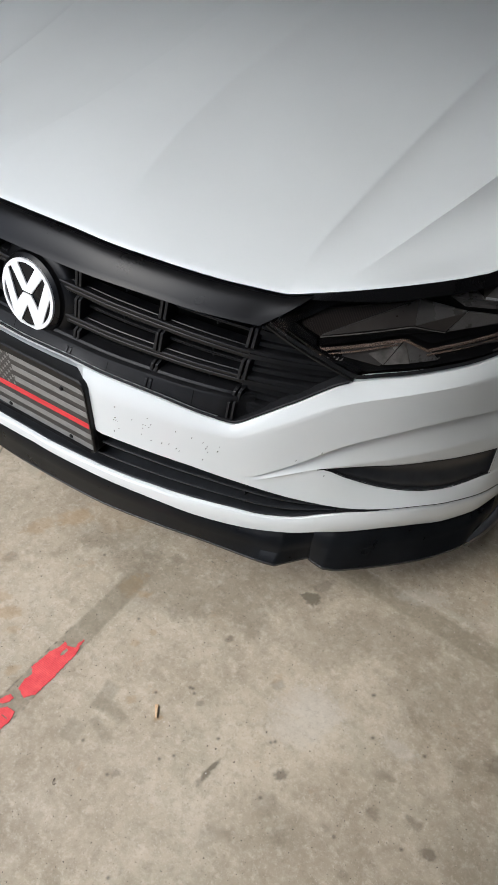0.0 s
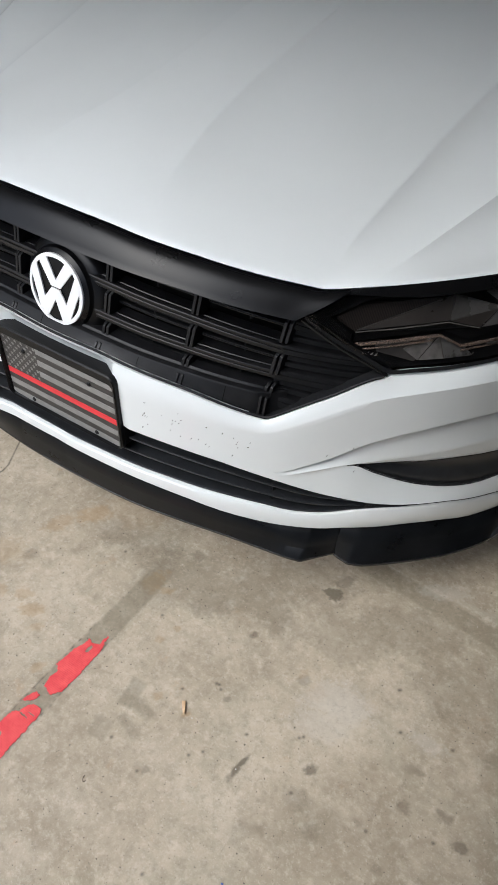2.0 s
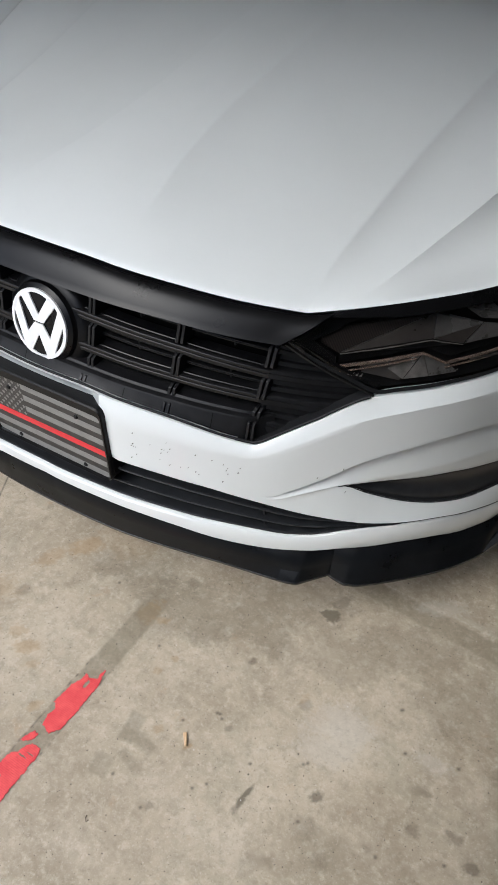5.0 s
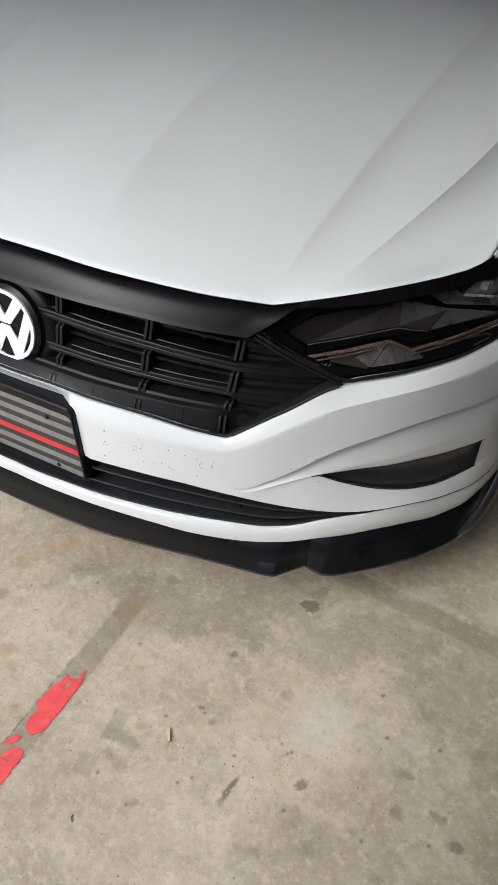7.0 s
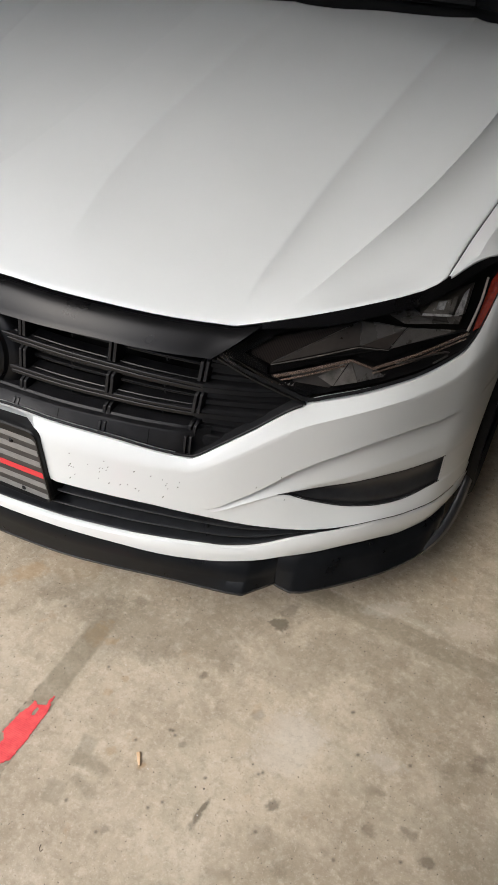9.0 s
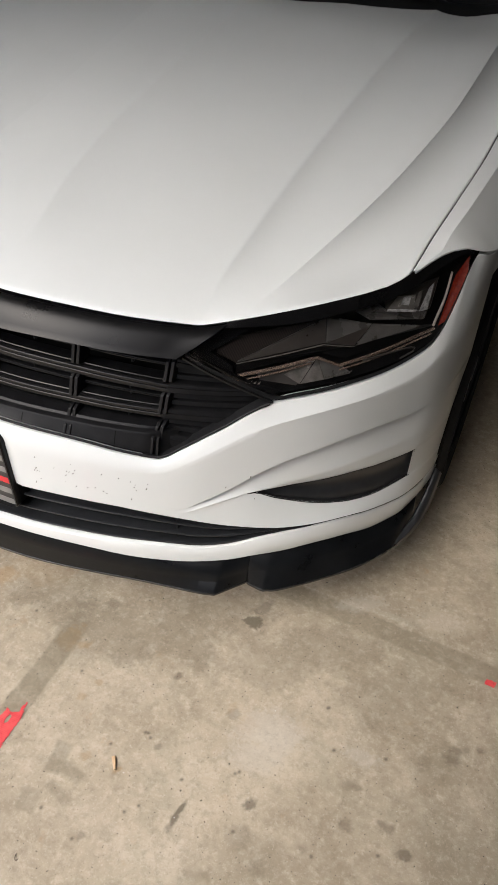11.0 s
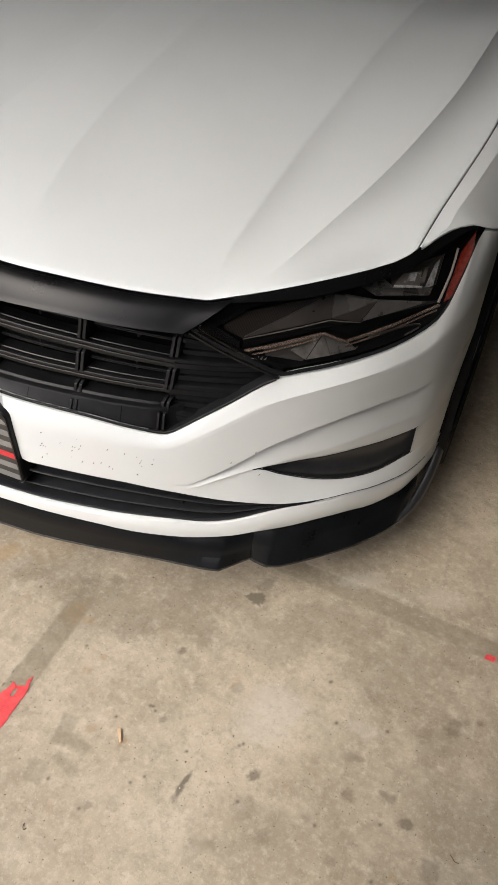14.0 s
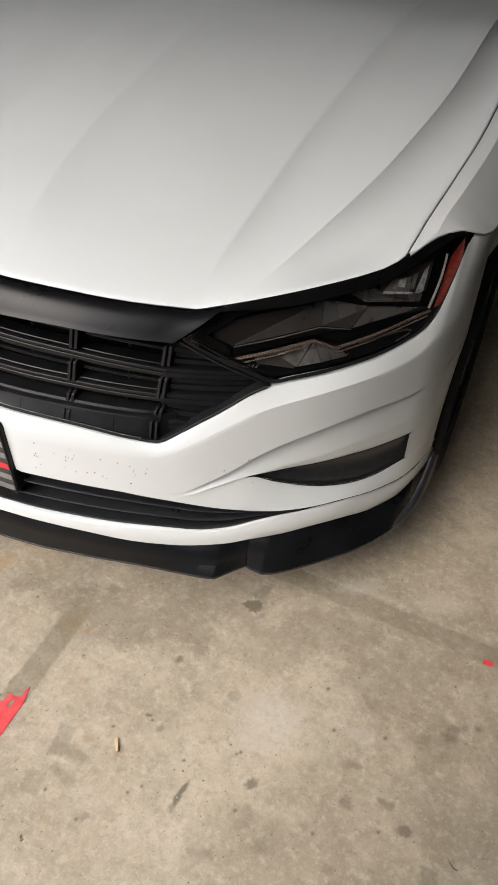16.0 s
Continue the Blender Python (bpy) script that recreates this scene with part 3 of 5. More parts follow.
C1 = pch([(0, 0.47), (0.3, 0.455), (0.40, 0.42), (0.453, 0.403), (0.497, 0.425), (0.542, 0.454), (0.587, 0.488), (0.627, 0.508), (0.668, 0.522), (0.708, 0.532), (0.746, 0.535), (0.786, 0.53), (0.872, 0.55)])
FOG_T = pch([(0, 0.44), (0.3, 0.43), (0.40, 0.405), (0.453, 0.393), (0.51, 0.408), (0.567, 0.427), (0.627, 0.428), (0.669, 0.426), (0.711, 0.426), (0.752, 0.421), (0.801, 0.417), (0.872, 0.42)])
FOG_B = pch([(0, 0.438), (0.3, 0.428), (0.40, 0.403), (0.453, 0.391), (0.51, 0.406), (0.566, 0.425), (0.602, 0.402), (0.653, 0.372), (0.688, 0.357), (0.722, 0.346), (0.756, 0.340), (0.801, 0.348), (0.872, 0.35)])
B_LOW = pch([(0, 0.418), (0.2, 0.416), (0.3, 0.410), (0.35, 0.405), (0.403, 0.393), (0.458, 0.379), (0.536, 0.354), (0.618, 0.331), (0.671, 0.323), (0.715, 0.318), (0.759, 0.305), (0.808, 0.296), (0.872, 0.30)])
STEP = pch([(0, 0.0), (0.453, 0.0), (0.55, 0.012), (0.65, 0.021), (0.75, 0.017), (0.82, 0.007), (0.872, 0.0)])


def below(f, d, g=None):
    return lambda x: f(x) - (d if g is None else min(d, max(0.0005, 0.4 * (f(x) - g(x)))))


def plus(f, d):
    return lambda x: f(x) + d


MID = pch([(0, 0.445), (0.3, 0.435), (0.40, 0.408), (0.453, 0.3945), (0.51, 0.413), (0.568, 0.431), (0.663, 0.447), (0.73, 0.457), (0.788, 0.458), (0.872, 0.46)])


def grown(a, b, fade=True):
    """How far the corner's facets have grown out of the plain middle; the sharp ones fade again towards the wheel."""
    return lambda x: smooth_step(a, b, abs(x)) * (1 - 0.75 * smooth_step(0.75, 0.835, abs(x)) if fade else 1)


HOLE = lambda x: smooth_step(0.552, 0.57, abs(x))
G_STEP, G_FACET = grown(0.447, 0.535), grown(0.40, 0.56, False)
UNDER = lambda x: C1(x) - 0.0055 * G_STEP(x) - 0.0005
CREASES = [
    (B_LOW, lambda x: 0.0035 + pocket(x)), (plus(B_LOW, 0.0025), lambda x: 0.0006 + pocket(x)),
    (below(FOG_B, 0.004, B_LOW), lambda x: pocket(x) + STEP(x)), (FOG_B, lambda x: pocket(x) + STEP(x) + 0.003 * HOLE(x)),
    (FOG_T, lambda x: pocket(x) + STEP(x) + 0.002 * HOLE(x)), (lambda x: FOG_T(x) + 0.25 * (MID(x) - FOG_T(x)), lambda x: pocket(x) + STEP(x) * 0.92),
    (MID, lambda x: pocket(x) + 0.72 * STEP(x)),
    (UNDER, lambda x: pocket(x) + 0.021 * G_STEP(x)), (C1, lambda x: pocket(x) + 0.002 * G_STEP(x)),
    (C3, lambda x: pocket(x) - 0.002 * G_FACET(x)),
    (B_TOP, B_TOP_OFF),
]
LINES = [(plus(B_LOW, 0.004), lambda x: 0.03 + pocket(x))]
for (za, oa), (zb, ob) in zip(CREASES, CREASES[1:]):
    # rows close to each crease keep it crisp
    LINES += [(mixed(za, zb, t), mixed(oa, ob, t)) for t in (0.0, 0.1, 0.5, 0.9)]
del LINES[-3:]
# the roll up to the grille is soft in the middle and a flat facet towards the corner
LINES += [(mixed(C3, B_TOP, t), lambda x, t=t: CREASES[-2][1](x) + (B_TOP_OFF(x) - CREASES[-2][1](x)) * (t * G_FACET(x) + t * t * (1 - G_FACET(x)))) for t in (0.1, 0.25, 0.4, 0.55, 0.7, 0.82, 0.92)]
LINES += [CREASES[-1], (below(B_TOP, 0.003), plus(B_TOP_OFF, 0.03))]
OPEN_ROWS = range(13, 17)
bumper = part("front_bumper", front_band(LINES, lambda i, j: i in OPEN_ROWS and 0.566 <= abs(COLUMNS[j] + COLUMNS[j + 1]) / 2 <= 0.802), WHITE, car, "white painted front bumper cover")

# lower lip of the bumper
L_TOP = pch([(0, 0.306), (0.1, 0.31), (0.2, 0.312), (0.35, 0.307), (0.43, 0.301), (0.486, 0.294), (0.534, 0.297), (0.581, 0.309), (0.627, 0.316), (0.671, 0.316), (0.715, 0.312), (0.759, 0.299), (0.808, 0.290), (0.872, 0.294)])
L_LOW = pch([(0, 0.279), (0.175, 0.281), (0.285, 0.273), (0.385, 0.257), (0.465, 0.250), (0.531, 0.249), (0.579, 0.254), (0.626, 0.256), (0.672, 0.260), (0.717, 0.256), (0.763, 0.241), (0.80, 0.238), (0.83, 0.25), (0.872, 0.26)])
lip = part("bumper_lip", front_band([(plus(L_LOW, 0.004), const(0.05)), (L_LOW, const(0.012)), (mixed(L_LOW, L_TOP, 0.06), const(0.006)), (mixed(L_LOW, L_TOP, 0.14), const(0.003)), (mixed(L_LOW, L_TOP, 0.5), const(0.002)), (mixed(L_LOW, L_TOP, 0.84), const(0.0035)), (mixed(L_LOW, L_TOP, 0.93), const(0.006)), (L_TOP, const(0.012)), (below(L_TOP, 0.001), const(0.05))]), WHITE, car, "white painted lower bumper lip")

# black strip standing in for the shade in the gap between the bumper and its lip
for sgn in (-1, 1):
    xs = [float(v) for v in np.linspace(0.60, 0.835, 30)]
    rows = [[skin(sgn * x, z(x), o) for x in xs] for z, o in ((plus(L_TOP, -0.0005), 0.0085), (mixed(L_TOP, B_LOW, 0.5), 0.011), (plus(B_LOW, 0.001), 0.010))]
    part("lip_gap", sheet(rows, flip=sgn < 0), BLACK_MATT, car)

# hood: plan edge, base height and creases
EDGE_OFF = 0.07
H_EDGE = pch([(0, 0.797), (0.1, 0.795), (0.2, 0.787), (0.3, 0.777), (0.39, 0.766), (0.44, 0.7605), (0.462, 0.7577), (0.468, 0.757), (0.474, 0.7578), (0.5, 0.7622), (0.573, 0.774), (0.647, 0.786), (0.69, 0.792), (0.72, 0.798), (0.74, 0.811)])
H_MID = pch([(0, 0.76), (0.07, 0.79), (0.2, 0.828), (0.4, 0.868), (0.7, 0.927), (1.0, 0.985), (1.17, 1.014), (1.4, 1.03)])
GAP_X = pch([(0.38, 0.736), (0.49, 0.741), (0.62, 0.752), (0.80, 0.768), (1.02, 0.775), (1.15, 0.762), (1.25, 0.745), (1.33, 0.728), (1.42, 0.70)])
MAIN_X = pch([(0.165, 0.472), (0.286, 0.461), (0.55, 0.462), (0.84, 0.478), (1.18, 0.506), (1.3, 0.516)])
SECOND_X = pch([(0.2, 0.52), (0.245, 0.54), (0.36, 0.5745), (0.49, 0.6125), (0.66, 0.649), (0.91, 0.685), (1.22, 0.700), (1.3, 0.702)])
SOFT_X = pch([(0.1, 0.16), (0.22, 0.139), (0.38, 0.106), (0.6, 0.088), (0.86, 0.088), (1.2, 0.095)])
REAR_Y = pch([(0, 1.18), (0.2, 1.235), (0.34, 1.285), (0.47, 1.335), (0.57, 1.375), (0.72, 1.40)])


def drop(d, width, depth):
    """A step down outward of a crease, steep at the crease and flattening out."""
    return 0.0 if d <= 0 else depth * (1 - math.exp(-d / width))


def hood_z(x, y, deep=1.0):
    x = abs(x)
    z = H_MID(y) - (0.05 - 0.022 * smooth_step(0.5, 1.2, y)) * smooth_step(0.05, 0.5, x) - 0.05 * max(0, x - 0.66)
    z -= (drop(x - MAIN_X(y), 0.03, 0.015) - 0.0135 * smooth_step(0.06, 0.16, x - MAIN_X(y))) * smooth_step(0.12, 0.4, y) * deep
    z -= (drop(x - SECOND_X(y), 0.028, 0.034) - 0.022 * smooth_step(0.05, 0.14, x - SECOND_X(y))) * smooth_step(0.18, 0.4, y) * deep
    z -= (drop(x - SOFT_X(y), 0.035, 0.008) - 0.008 * smooth_step(0.08, 0.22, x - SOFT_X(y))) * smooth_step(0.12, 0.35, y) * deep
    return z


def hood_point(k, f, v, deep=1.0):
    """A point of the hood: k and f name a place between two crease lines, v runs from the front edge (0) to the rear (1)."""
    x = 0.0
    y = 0.1 + 1.1 * v
    for _ in range(12):
        stops = (0.0, SOFT_X(y), MAIN_X(y), SECOND_X(y), GAP_X(y))
        x = stops[k] + (stops[k + 1] - stops[k]) * f
        y0 = PLAN(x) + EDGE_OFF
        y = 0.5 * y + 0.5 * (y0 + (REAR_Y(x) - y0) * v)
    z = hood_z(x, y, deep) + (H_EDGE(x) - hood_z(x, y0, deep)) * math.exp(-((y - y0) / 0.09))
    return Vector((x, y, z))


HOOD_COLS = [(0, f) for f in np.linspace(0, 0.98, 9)] + [(1, f) for f in (0, 0.01, 0.03, 0.06, 0.1, 0.15, 0.22, 0.3, 0.4, 0.5, 0.6, 0.7, 0.8, 0.88, 0.95, 0.985)]
HOOD_COLS += [(2, f) for f in (0, 0.015, 0.04, 0.08, 0.13, 0.2, 0.28, 0.38, 0.5, 0.62, 0.75, 0.88, 0.97)] + [(3, f) for f in (0, 0.02, 0.05, 0.1, 0.16, 0.24, 0.33, 0.44, 0.56, 0.7, 0.85, 0.95, 1.0)]
hood_v = [0.0, 0.003, 0.008, 0.016, 0.03, *np.linspace(0.05, 0.97, 50), 0.985, 0.995, 1.0]
rows = []
for v in hood_v:
    half = [hood_point(k, float(f), float(v)) for k, f in HOOD_COLS]
    far = [hood_point(k, float(f), float(v), 0.4) for k, f in HOOD_COLS]
    rows.append([Vector((-p.x, p.y, p.z)) for p in far[:0:-1]] + half)
for k, dz in ((0, -0.003), (1, -0.001)):
    rows[k] = [p + Vector((0, 0, dz)) for p in rows[k]]
rows.insert(0, [p + Vector((0, 0.012, -0.01)) for p in rows[0]])
hood = part("hood", sheet(rows), WHITE, car, "white painted hood with long creases", thick=0.004)

# gloss strip between hood and grille
S_LOW = pch([(0, 0.749), (0.13, 0.746), (0.21, 0.742), (0.28, 0.737), (0.37, 0.726), (0.452, 0.717), (0.51, 0.711)])
strip_x = [float(v) for v in np.linspace(-0.508, 0.508, 65)]
rows = []
strip_profile = [(0, 0.09, -0.004), (0, 0.070, -0.003)]
strip_profile += [(v ** 1.7, 0.068 - 0.042 * v, 0.0) for v in (0.08, 0.16, 0.26, 0.38, 0.5, 0.62, 0.74, 0.85, 0.94)] + [(0.975, 0.0255, 0.0), (1, 0.0275, 0.0), (1.03, 0.034, 0.0), (1.03, 0.09, 0.006)]
for t, off, dz in strip_profile:
    row = []
    for x in strip_x:
        a = abs(x)
        a -= max(0, a - 0.38) / 0.128 * 0.056 * t
        row.append(skin(math.copysign(a, x), H_EDGE(x) - 0.006 + (S_LOW(a) - H_EDGE(x) + 0.006) * t + dz, off))
    rows.append(row)
part("grille_strip", sheet(rows[::-1]), BLACK_GLOSS, car, "gloss black strip between hood and grille")

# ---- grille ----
# the backing sheet is coloured as the shade behind the bars
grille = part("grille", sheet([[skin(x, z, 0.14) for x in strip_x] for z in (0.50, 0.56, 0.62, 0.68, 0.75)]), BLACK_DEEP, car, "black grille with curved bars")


def diag_limit(z):
    """How far out the grille reaches at a height: the headlight's inner edge above, the bumper below."""
    up = 0.45 + (0.706 - z) / (0.706 - 0.624) * 0.141
    low = 0.43 + (z - 0.517) / (0.626 - 0.517) * 0.162
    return min(up, low) - 0.004


def lean(z):
    """The grille leans back towards its top."""
    return 0.04 + 0.2 * (z - 0.54)


def slat_curve(z0, z1):
    return lambda x: z0 + (z1 - z0) * (abs(x) / 0.42) ** 2


def slat(name, zf, off, high, deep, reach, mat, n=49):
    rows = []
    for o, h in ((deep, -0.46), (0.003, -0.5), (0.0008, -0.46), (0, -0.4), (0.0002, -0.08), (0.001, -0.04), (0.0035, -0.02), (0.0035, 0.08), (0.001, 0.1), (0.0002, 0.14), (0.0006, 0.38), (0.0014, 0.45), (0.0034, 0.5), (0.011, 0.52), (0.0125, 0.46), (0.0135, 0.52), (deep, 0.56)):
        rows.append([skin(float(x), zf(x) + h * high, lean(zf(x)) + off + o) for x in np.linspace(-reach, reach, n)])
    return part(name, sheet(rows), mat, grille)


SLATS = [slat_curve(0.673, 0.637), slat_curve(0.614, 0.590), slat_curve(0.567, 0.543)]
for zf, reach in zip(SLATS, (0.4245, 0.419, 0.4135)):
    slat("slat", zf, 0.0, 0.017, 0.035, reach, SLAT)
for zf, reach in ((slat_curve(0.722, 0.686), 0.425), (slat_curve(0.704, 0.668), 0.425), (slat_curve(0.652, 0.62), 0.42), (slat_curve(0.640, 0.609), 0.42), (slat_curve(0.597, 0.573), 0.415), (slat_curve(0.585, 0.561), 0.415)):
    slat("back_slat", zf, 0.019, 0.006, 0.03, reach, SLAT)
# lower panel of the grille
panel_x = [float(v) for v in np.linspace(-0.44, 0.44, 59)]


def corner_back(x):
    """The lower panel bends back into the louvres at its ends."""
    return 0.65 * max(0, abs(x) - 0.408)


PAN_T = slat_curve(0.558, 0.535)
PANEL = [(lambda x: B_TOP(x) - 0.002, 0.03), (lambda x: B_TOP(x) + 0.003, 0.022)] + [(lambda x, d=d: max(PAN_T(x) + d, B_TOP(x) + 0.004), o) for d, o in ((0.019, 0.0315), (0.020, 0.032), (0.0225, 0.0335), (0.024, 0.037), (0.024, 0.043), (0.028, 0.046), (0.029, 0.07))]
part("lower_panel", sheet([[skin(x, z(x), o + corner_back(x)) for x in panel_x] for z, o in PANEL]), SLAT_PANEL, grille)
for x in (-0.35, -0.19, -0.03, 0.19, 0.35):
    rows = [[Vector(skin(x + d, z, off)) + Vector((0, -0.0005, 0)) for d in (-0.0007, 0.0007)] for z, off in ((B_TOP(x) + 0.003, 0.022), (PAN_T(x) + 0.020, 0.032))]
    part("panel_seam", sheet(rows), BLACK_DEEP, grille, smooth=False)
for x in (-0.35, -0.19, 0.19, 0.355):
    for hi, lo in ((0.722, 0.690), (0.660, 0.632), (0.602, 0.580)):
        fall = 0.033 * (abs(x) / 0.42) ** 2
        bm = bmesh.new()
        box(bm, skin(x, (hi + lo) / 2 - fall, lean(hi - fall) + 0.034), (0.003, 0.03, hi - lo))
        part("back_rib", bm, SLAT, grille, smooth=False, bevel=0.0006)
# ribs, in pairs
for rx, shift in ((0.112, 0.006), (0.278, 0.013), (0.424, 0.016)):
    for sgn in (-1, 1):
        fall = 0.033 * (rx / 0.42) ** 2
        for hi, lo in ((0.724, 0.681), (0.664, 0.622), (0.605, 0.575), ):
            bm = bmesh.new()
            for d in (-0.0042, 0.0042):
                a, b = [], []
                for z, front in ((hi, 0.03), (hi, 0.004), (hi - 0.004, -0.004), (lo + 0.004, -0.004), (lo, 0.004), (lo, 0.03)):
                    xx = rx - shift * (0.69 - z) / 0.16 + d
                    q = Vector(skin(sgn * xx, z - fall, lean(z - fall) + front))
                    a.append(bm.verts.new(q + Vector((0.0032, 0, 0))))
                    b.append(bm.verts.new(q - Vector((0.0032, 0, 0))))
                bm.faces.new(a)
                bm.faces.new(b[::-1])
                for k in range(6):
                    bm.faces.new((a[k], b[k], b[(k + 1) % 6], a[(k + 1) % 6]))
            bmesh.ops.recalc_face_normals(bm, faces=bm.faces)
            part("rib", bm, SLAT, grille, smooth=False, bevel=0.0012)
# clips on the lower panel, in pairs
for cx in (-0.414, -0.271, -0.106, 0.106, 0.271, 0.414):
    for d in (-0.0042, 0.0042):
        x = cx + d
        bm = bmesh.new()
        a, b = [], []
        for z, off in ((B_TOP(x) + 0.004, 0.024), (B_TOP(x) + 0.004, 0.0195), (PAN_T(x) + 0.0165, 0.0275), (PAN_T(x) + 0.0185, 0.033)):
            q = Vector(skin(x, z, off))
            a.append(bm.verts.new(q + Vector((0.0025, 0, 0))))
            b.append(bm.verts.new(q - Vector((0.0025, 0, 0))))
        bm.faces.new(a)
        bm.faces.new(b[::-1])
        for k in range(4):
            bm.faces.new((a[k], b[k], b[(k + 1) % 4], a[(k + 1) % 4]))
        bmesh.ops.recalc_face_normals(bm, faces=bm.faces)
        part("panel_clip", bm, SLAT, grille, smooth=False, bevel=0.0008)
# blank plates and cooling fins behind the upper bars
for sgn in (-1, 1):
    for x0, x1, z0, z1, o in ((0.330, 0.353, 0.678, 0.714, 0.026), (0.357, 0.411, 0.684, 0.712, 0.032), (0.330, 0.352, 0.632, 0.645, 0.026), (0.385, 0.411, 0.628, 0.640, 0.026), (0.128, 0.20, 0.694, 0.722, 0.036)):
        rows = [[skin(sgn * x, z, lean(z) + o) for x in np.linspace(x0, x1, 5)] for z in (z0, z1)]
        part("blank_plate", sheet(rows, flip=sgn < 0), SLAT_PANEL, grille, smooth=False, thick=0.003)
    for z in (0.686, 0.6925, 0.699, 0.7055):
        fin = [skin(sgn * x, z + 0.004 - 0.12 * (x - 0.294), lean(z) + 0.03) for x in np.linspace(0.294, 0.328, 5)]
        part("cooling_fin", bar([Vector(q) for q in fin], [(-0.006, -0.0008), (0.006, -0.0008), (0.006, 0.0008), (-0.006, 0.0008)]), SLAT, grille, smooth=False)
    xs = np.linspace(0.395, 0.586, 14)
    rows = [[skin(sgn * x, B_TOP(x) + 0.0012, 0.0145) for x in xs], [skin(sgn * x, B_TOP(x) + 0.003, 0.03) for x in xs], [skin(sgn * x, B_TOP(x) + 0.004, 0.06) for x in xs]]
    part("corner_ledge", sheet(rows, flip=sgn < 0), BLACK_MATT, grille)
    rows = [[skin(sgn * x, B_TOP(x) - 0.006, 0.075) for x in xs], [skin(sgn * x, B_TOP(x) + 0.05, 0.095) for x in xs]]
    part("corner_backing", sheet(rows, flip=sgn < 0), SLAT_PANEL, grille)
# closed outer louvres of the grille
for sgn in (-1, 1):
    rows = []
    louvre_z, louvre_o = [], []
    for k in range(5):
        # a broad ridge that carries on each bar, then two narrow steps
        for dz, do in ((0.0, 0.004), (0.0012, 0.001), (0.0095, 0.0012), (0.010, 0.003), (0.011, 0.003), (0.0115, 0.0014), (0.0158, 0.0022), (0.017, 0.005), (0.018, 0.017), (0.0205, 0.018), (0.0215, 0.011), (0.0285, 0.012), (0.0295, 0.018), (0.032, 0.019), (0.033, 0.012), (0.040, 0.013), (0.041, 0.019), (0.0462, 0.020)):
            louvre_z.append(0.4875 + 0.047 * k + dz)
            louvre_o.append(do)
    for z, o in zip(louvre_z, louvre_o):
        start = 0.428 - 0.02 * (0.70 - z) / 0.17
        lim = max(diag_limit(z), start + 0.004)
        rows.append([skin(sgn * (start + (lim - start) * t), z - 0.014 * t, lean(z) + o) for t in [float(v) for v in np.linspace(0, 1, 9)]])
    part("outer_louvre", sheet(rows, flip=sgn < 0), SLAT_PANEL, grille, smooth=False)
    # frame along the lower edge
    rim = [skin(sgn * x, B_TOP(x) + 0.004, 0.016) for x in np.linspace(0.40, 0.586, 16)]
    part("grille_edge", bar(rim, [(-0.002, -0.0015), (0.002, -0.0015), (0.002, 0.001), (0.0006, 0.002), (-0.002, 0.001)]), BLACK_MATT, grille)
rim = [skin(x, B_TOP(x) + 0.004, 0.016) for x in np.linspace(-0.41, 0.41, 41)]
part("grille_edge", bar(rim, [(-0.002, -0.0015), (0.002, -0.0015), (0.002, 0.001), (0.0006, 0.002), (-0.002, 0.001)]), BLACK_MATT, grille)

# ---- emblem ----
EM = Vector((0.003, 0.057, 0.635))
tilt = Matrix.Translation(EM) @ Matrix.Rotation(radians(-11), 4, "X")
bm = lathe([(0.0001, -0.010), (0.05, -0.012), (0.066, -0.010), (0.0735, -0.005), (0.075, 0.0), (0.077, 0.003), (0.086, 0.006), (0.095, 0.014), (0.101, 0.028), (0.104, 0.07), (0.0001, 0.07)], 56, "Y")
bm.transform(tilt)
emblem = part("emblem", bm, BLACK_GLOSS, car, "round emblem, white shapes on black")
bm = lathe([(0.0585, -0.0115), (0.0585, -0.0145), (0.0655, -0.0140), (0.0655, -0.0100)], 56, "Y")
bm.transform(tilt)
part("ring", bm, EMBLEM_WHITE, emblem)
for pts in ([(-0.042, 0.046), (-0.023, 0.056), (0, 0.018), (0.023, 0.056), (0.042, 0.046), (0.0115, 0.0045), (-0.0115, 0.0045)],
            [(-0.0595, 0.016), (-0.047, 0.038), (-0.0265, -0.021), (-0.0105, 0.001), (0.0105, 0.001), (0.0265, -0.021), (0.047, 0.038), (0.0595, 0.016), (0.036, -0.049), (0.019, -0.058), (0, -0.020), (-0.019, -0.058), (-0.036, -0.049)]):
    bm = poly([(p, -0.0118, q) for p, q in pts], 0.0026, (0, -1, 0))
    bm.transform(tilt)
    part("slanted_bar", bm, EMBLEM_WHITE, emblem, smooth=False)

# ---- number plate with its holder ----
PC = Vector((0.0, 0.014, 0.432))
plate_m = Matrix.Translation(PC + Vector((0.004, 0, -0.002))) @ Matrix.Rotation(radians(-1.2), 4, "Y") @ Matrix.Diagonal((0.98, 1, 1, 1))


def rounded(w, h, r, n=5):
    pts = []
    for cx, cz, a0 in ((w / 2 - r, h / 2 - r, 0), (-w / 2 + r, h / 2 - r, 90), (-w / 2 + r, -h / 2 + r, 180), (w / 2 - r, -h / 2 + r, 270)):
        pts += [(cx + r * math.cos(radians(a0 + 90 * k / n)), cz + r * math.sin(radians(a0 + 90 * k / n))) for k in range(n + 1)]
    return pts


def plate_piece(name, pts, y, depth, mat, parent, label=""):
    bm = poly([(p, y, q) for p, q in pts], depth, (0, -1, 0))
    bm.transform(plate_m)
    return part(name, bm, mat, parent, label, smooth=False)


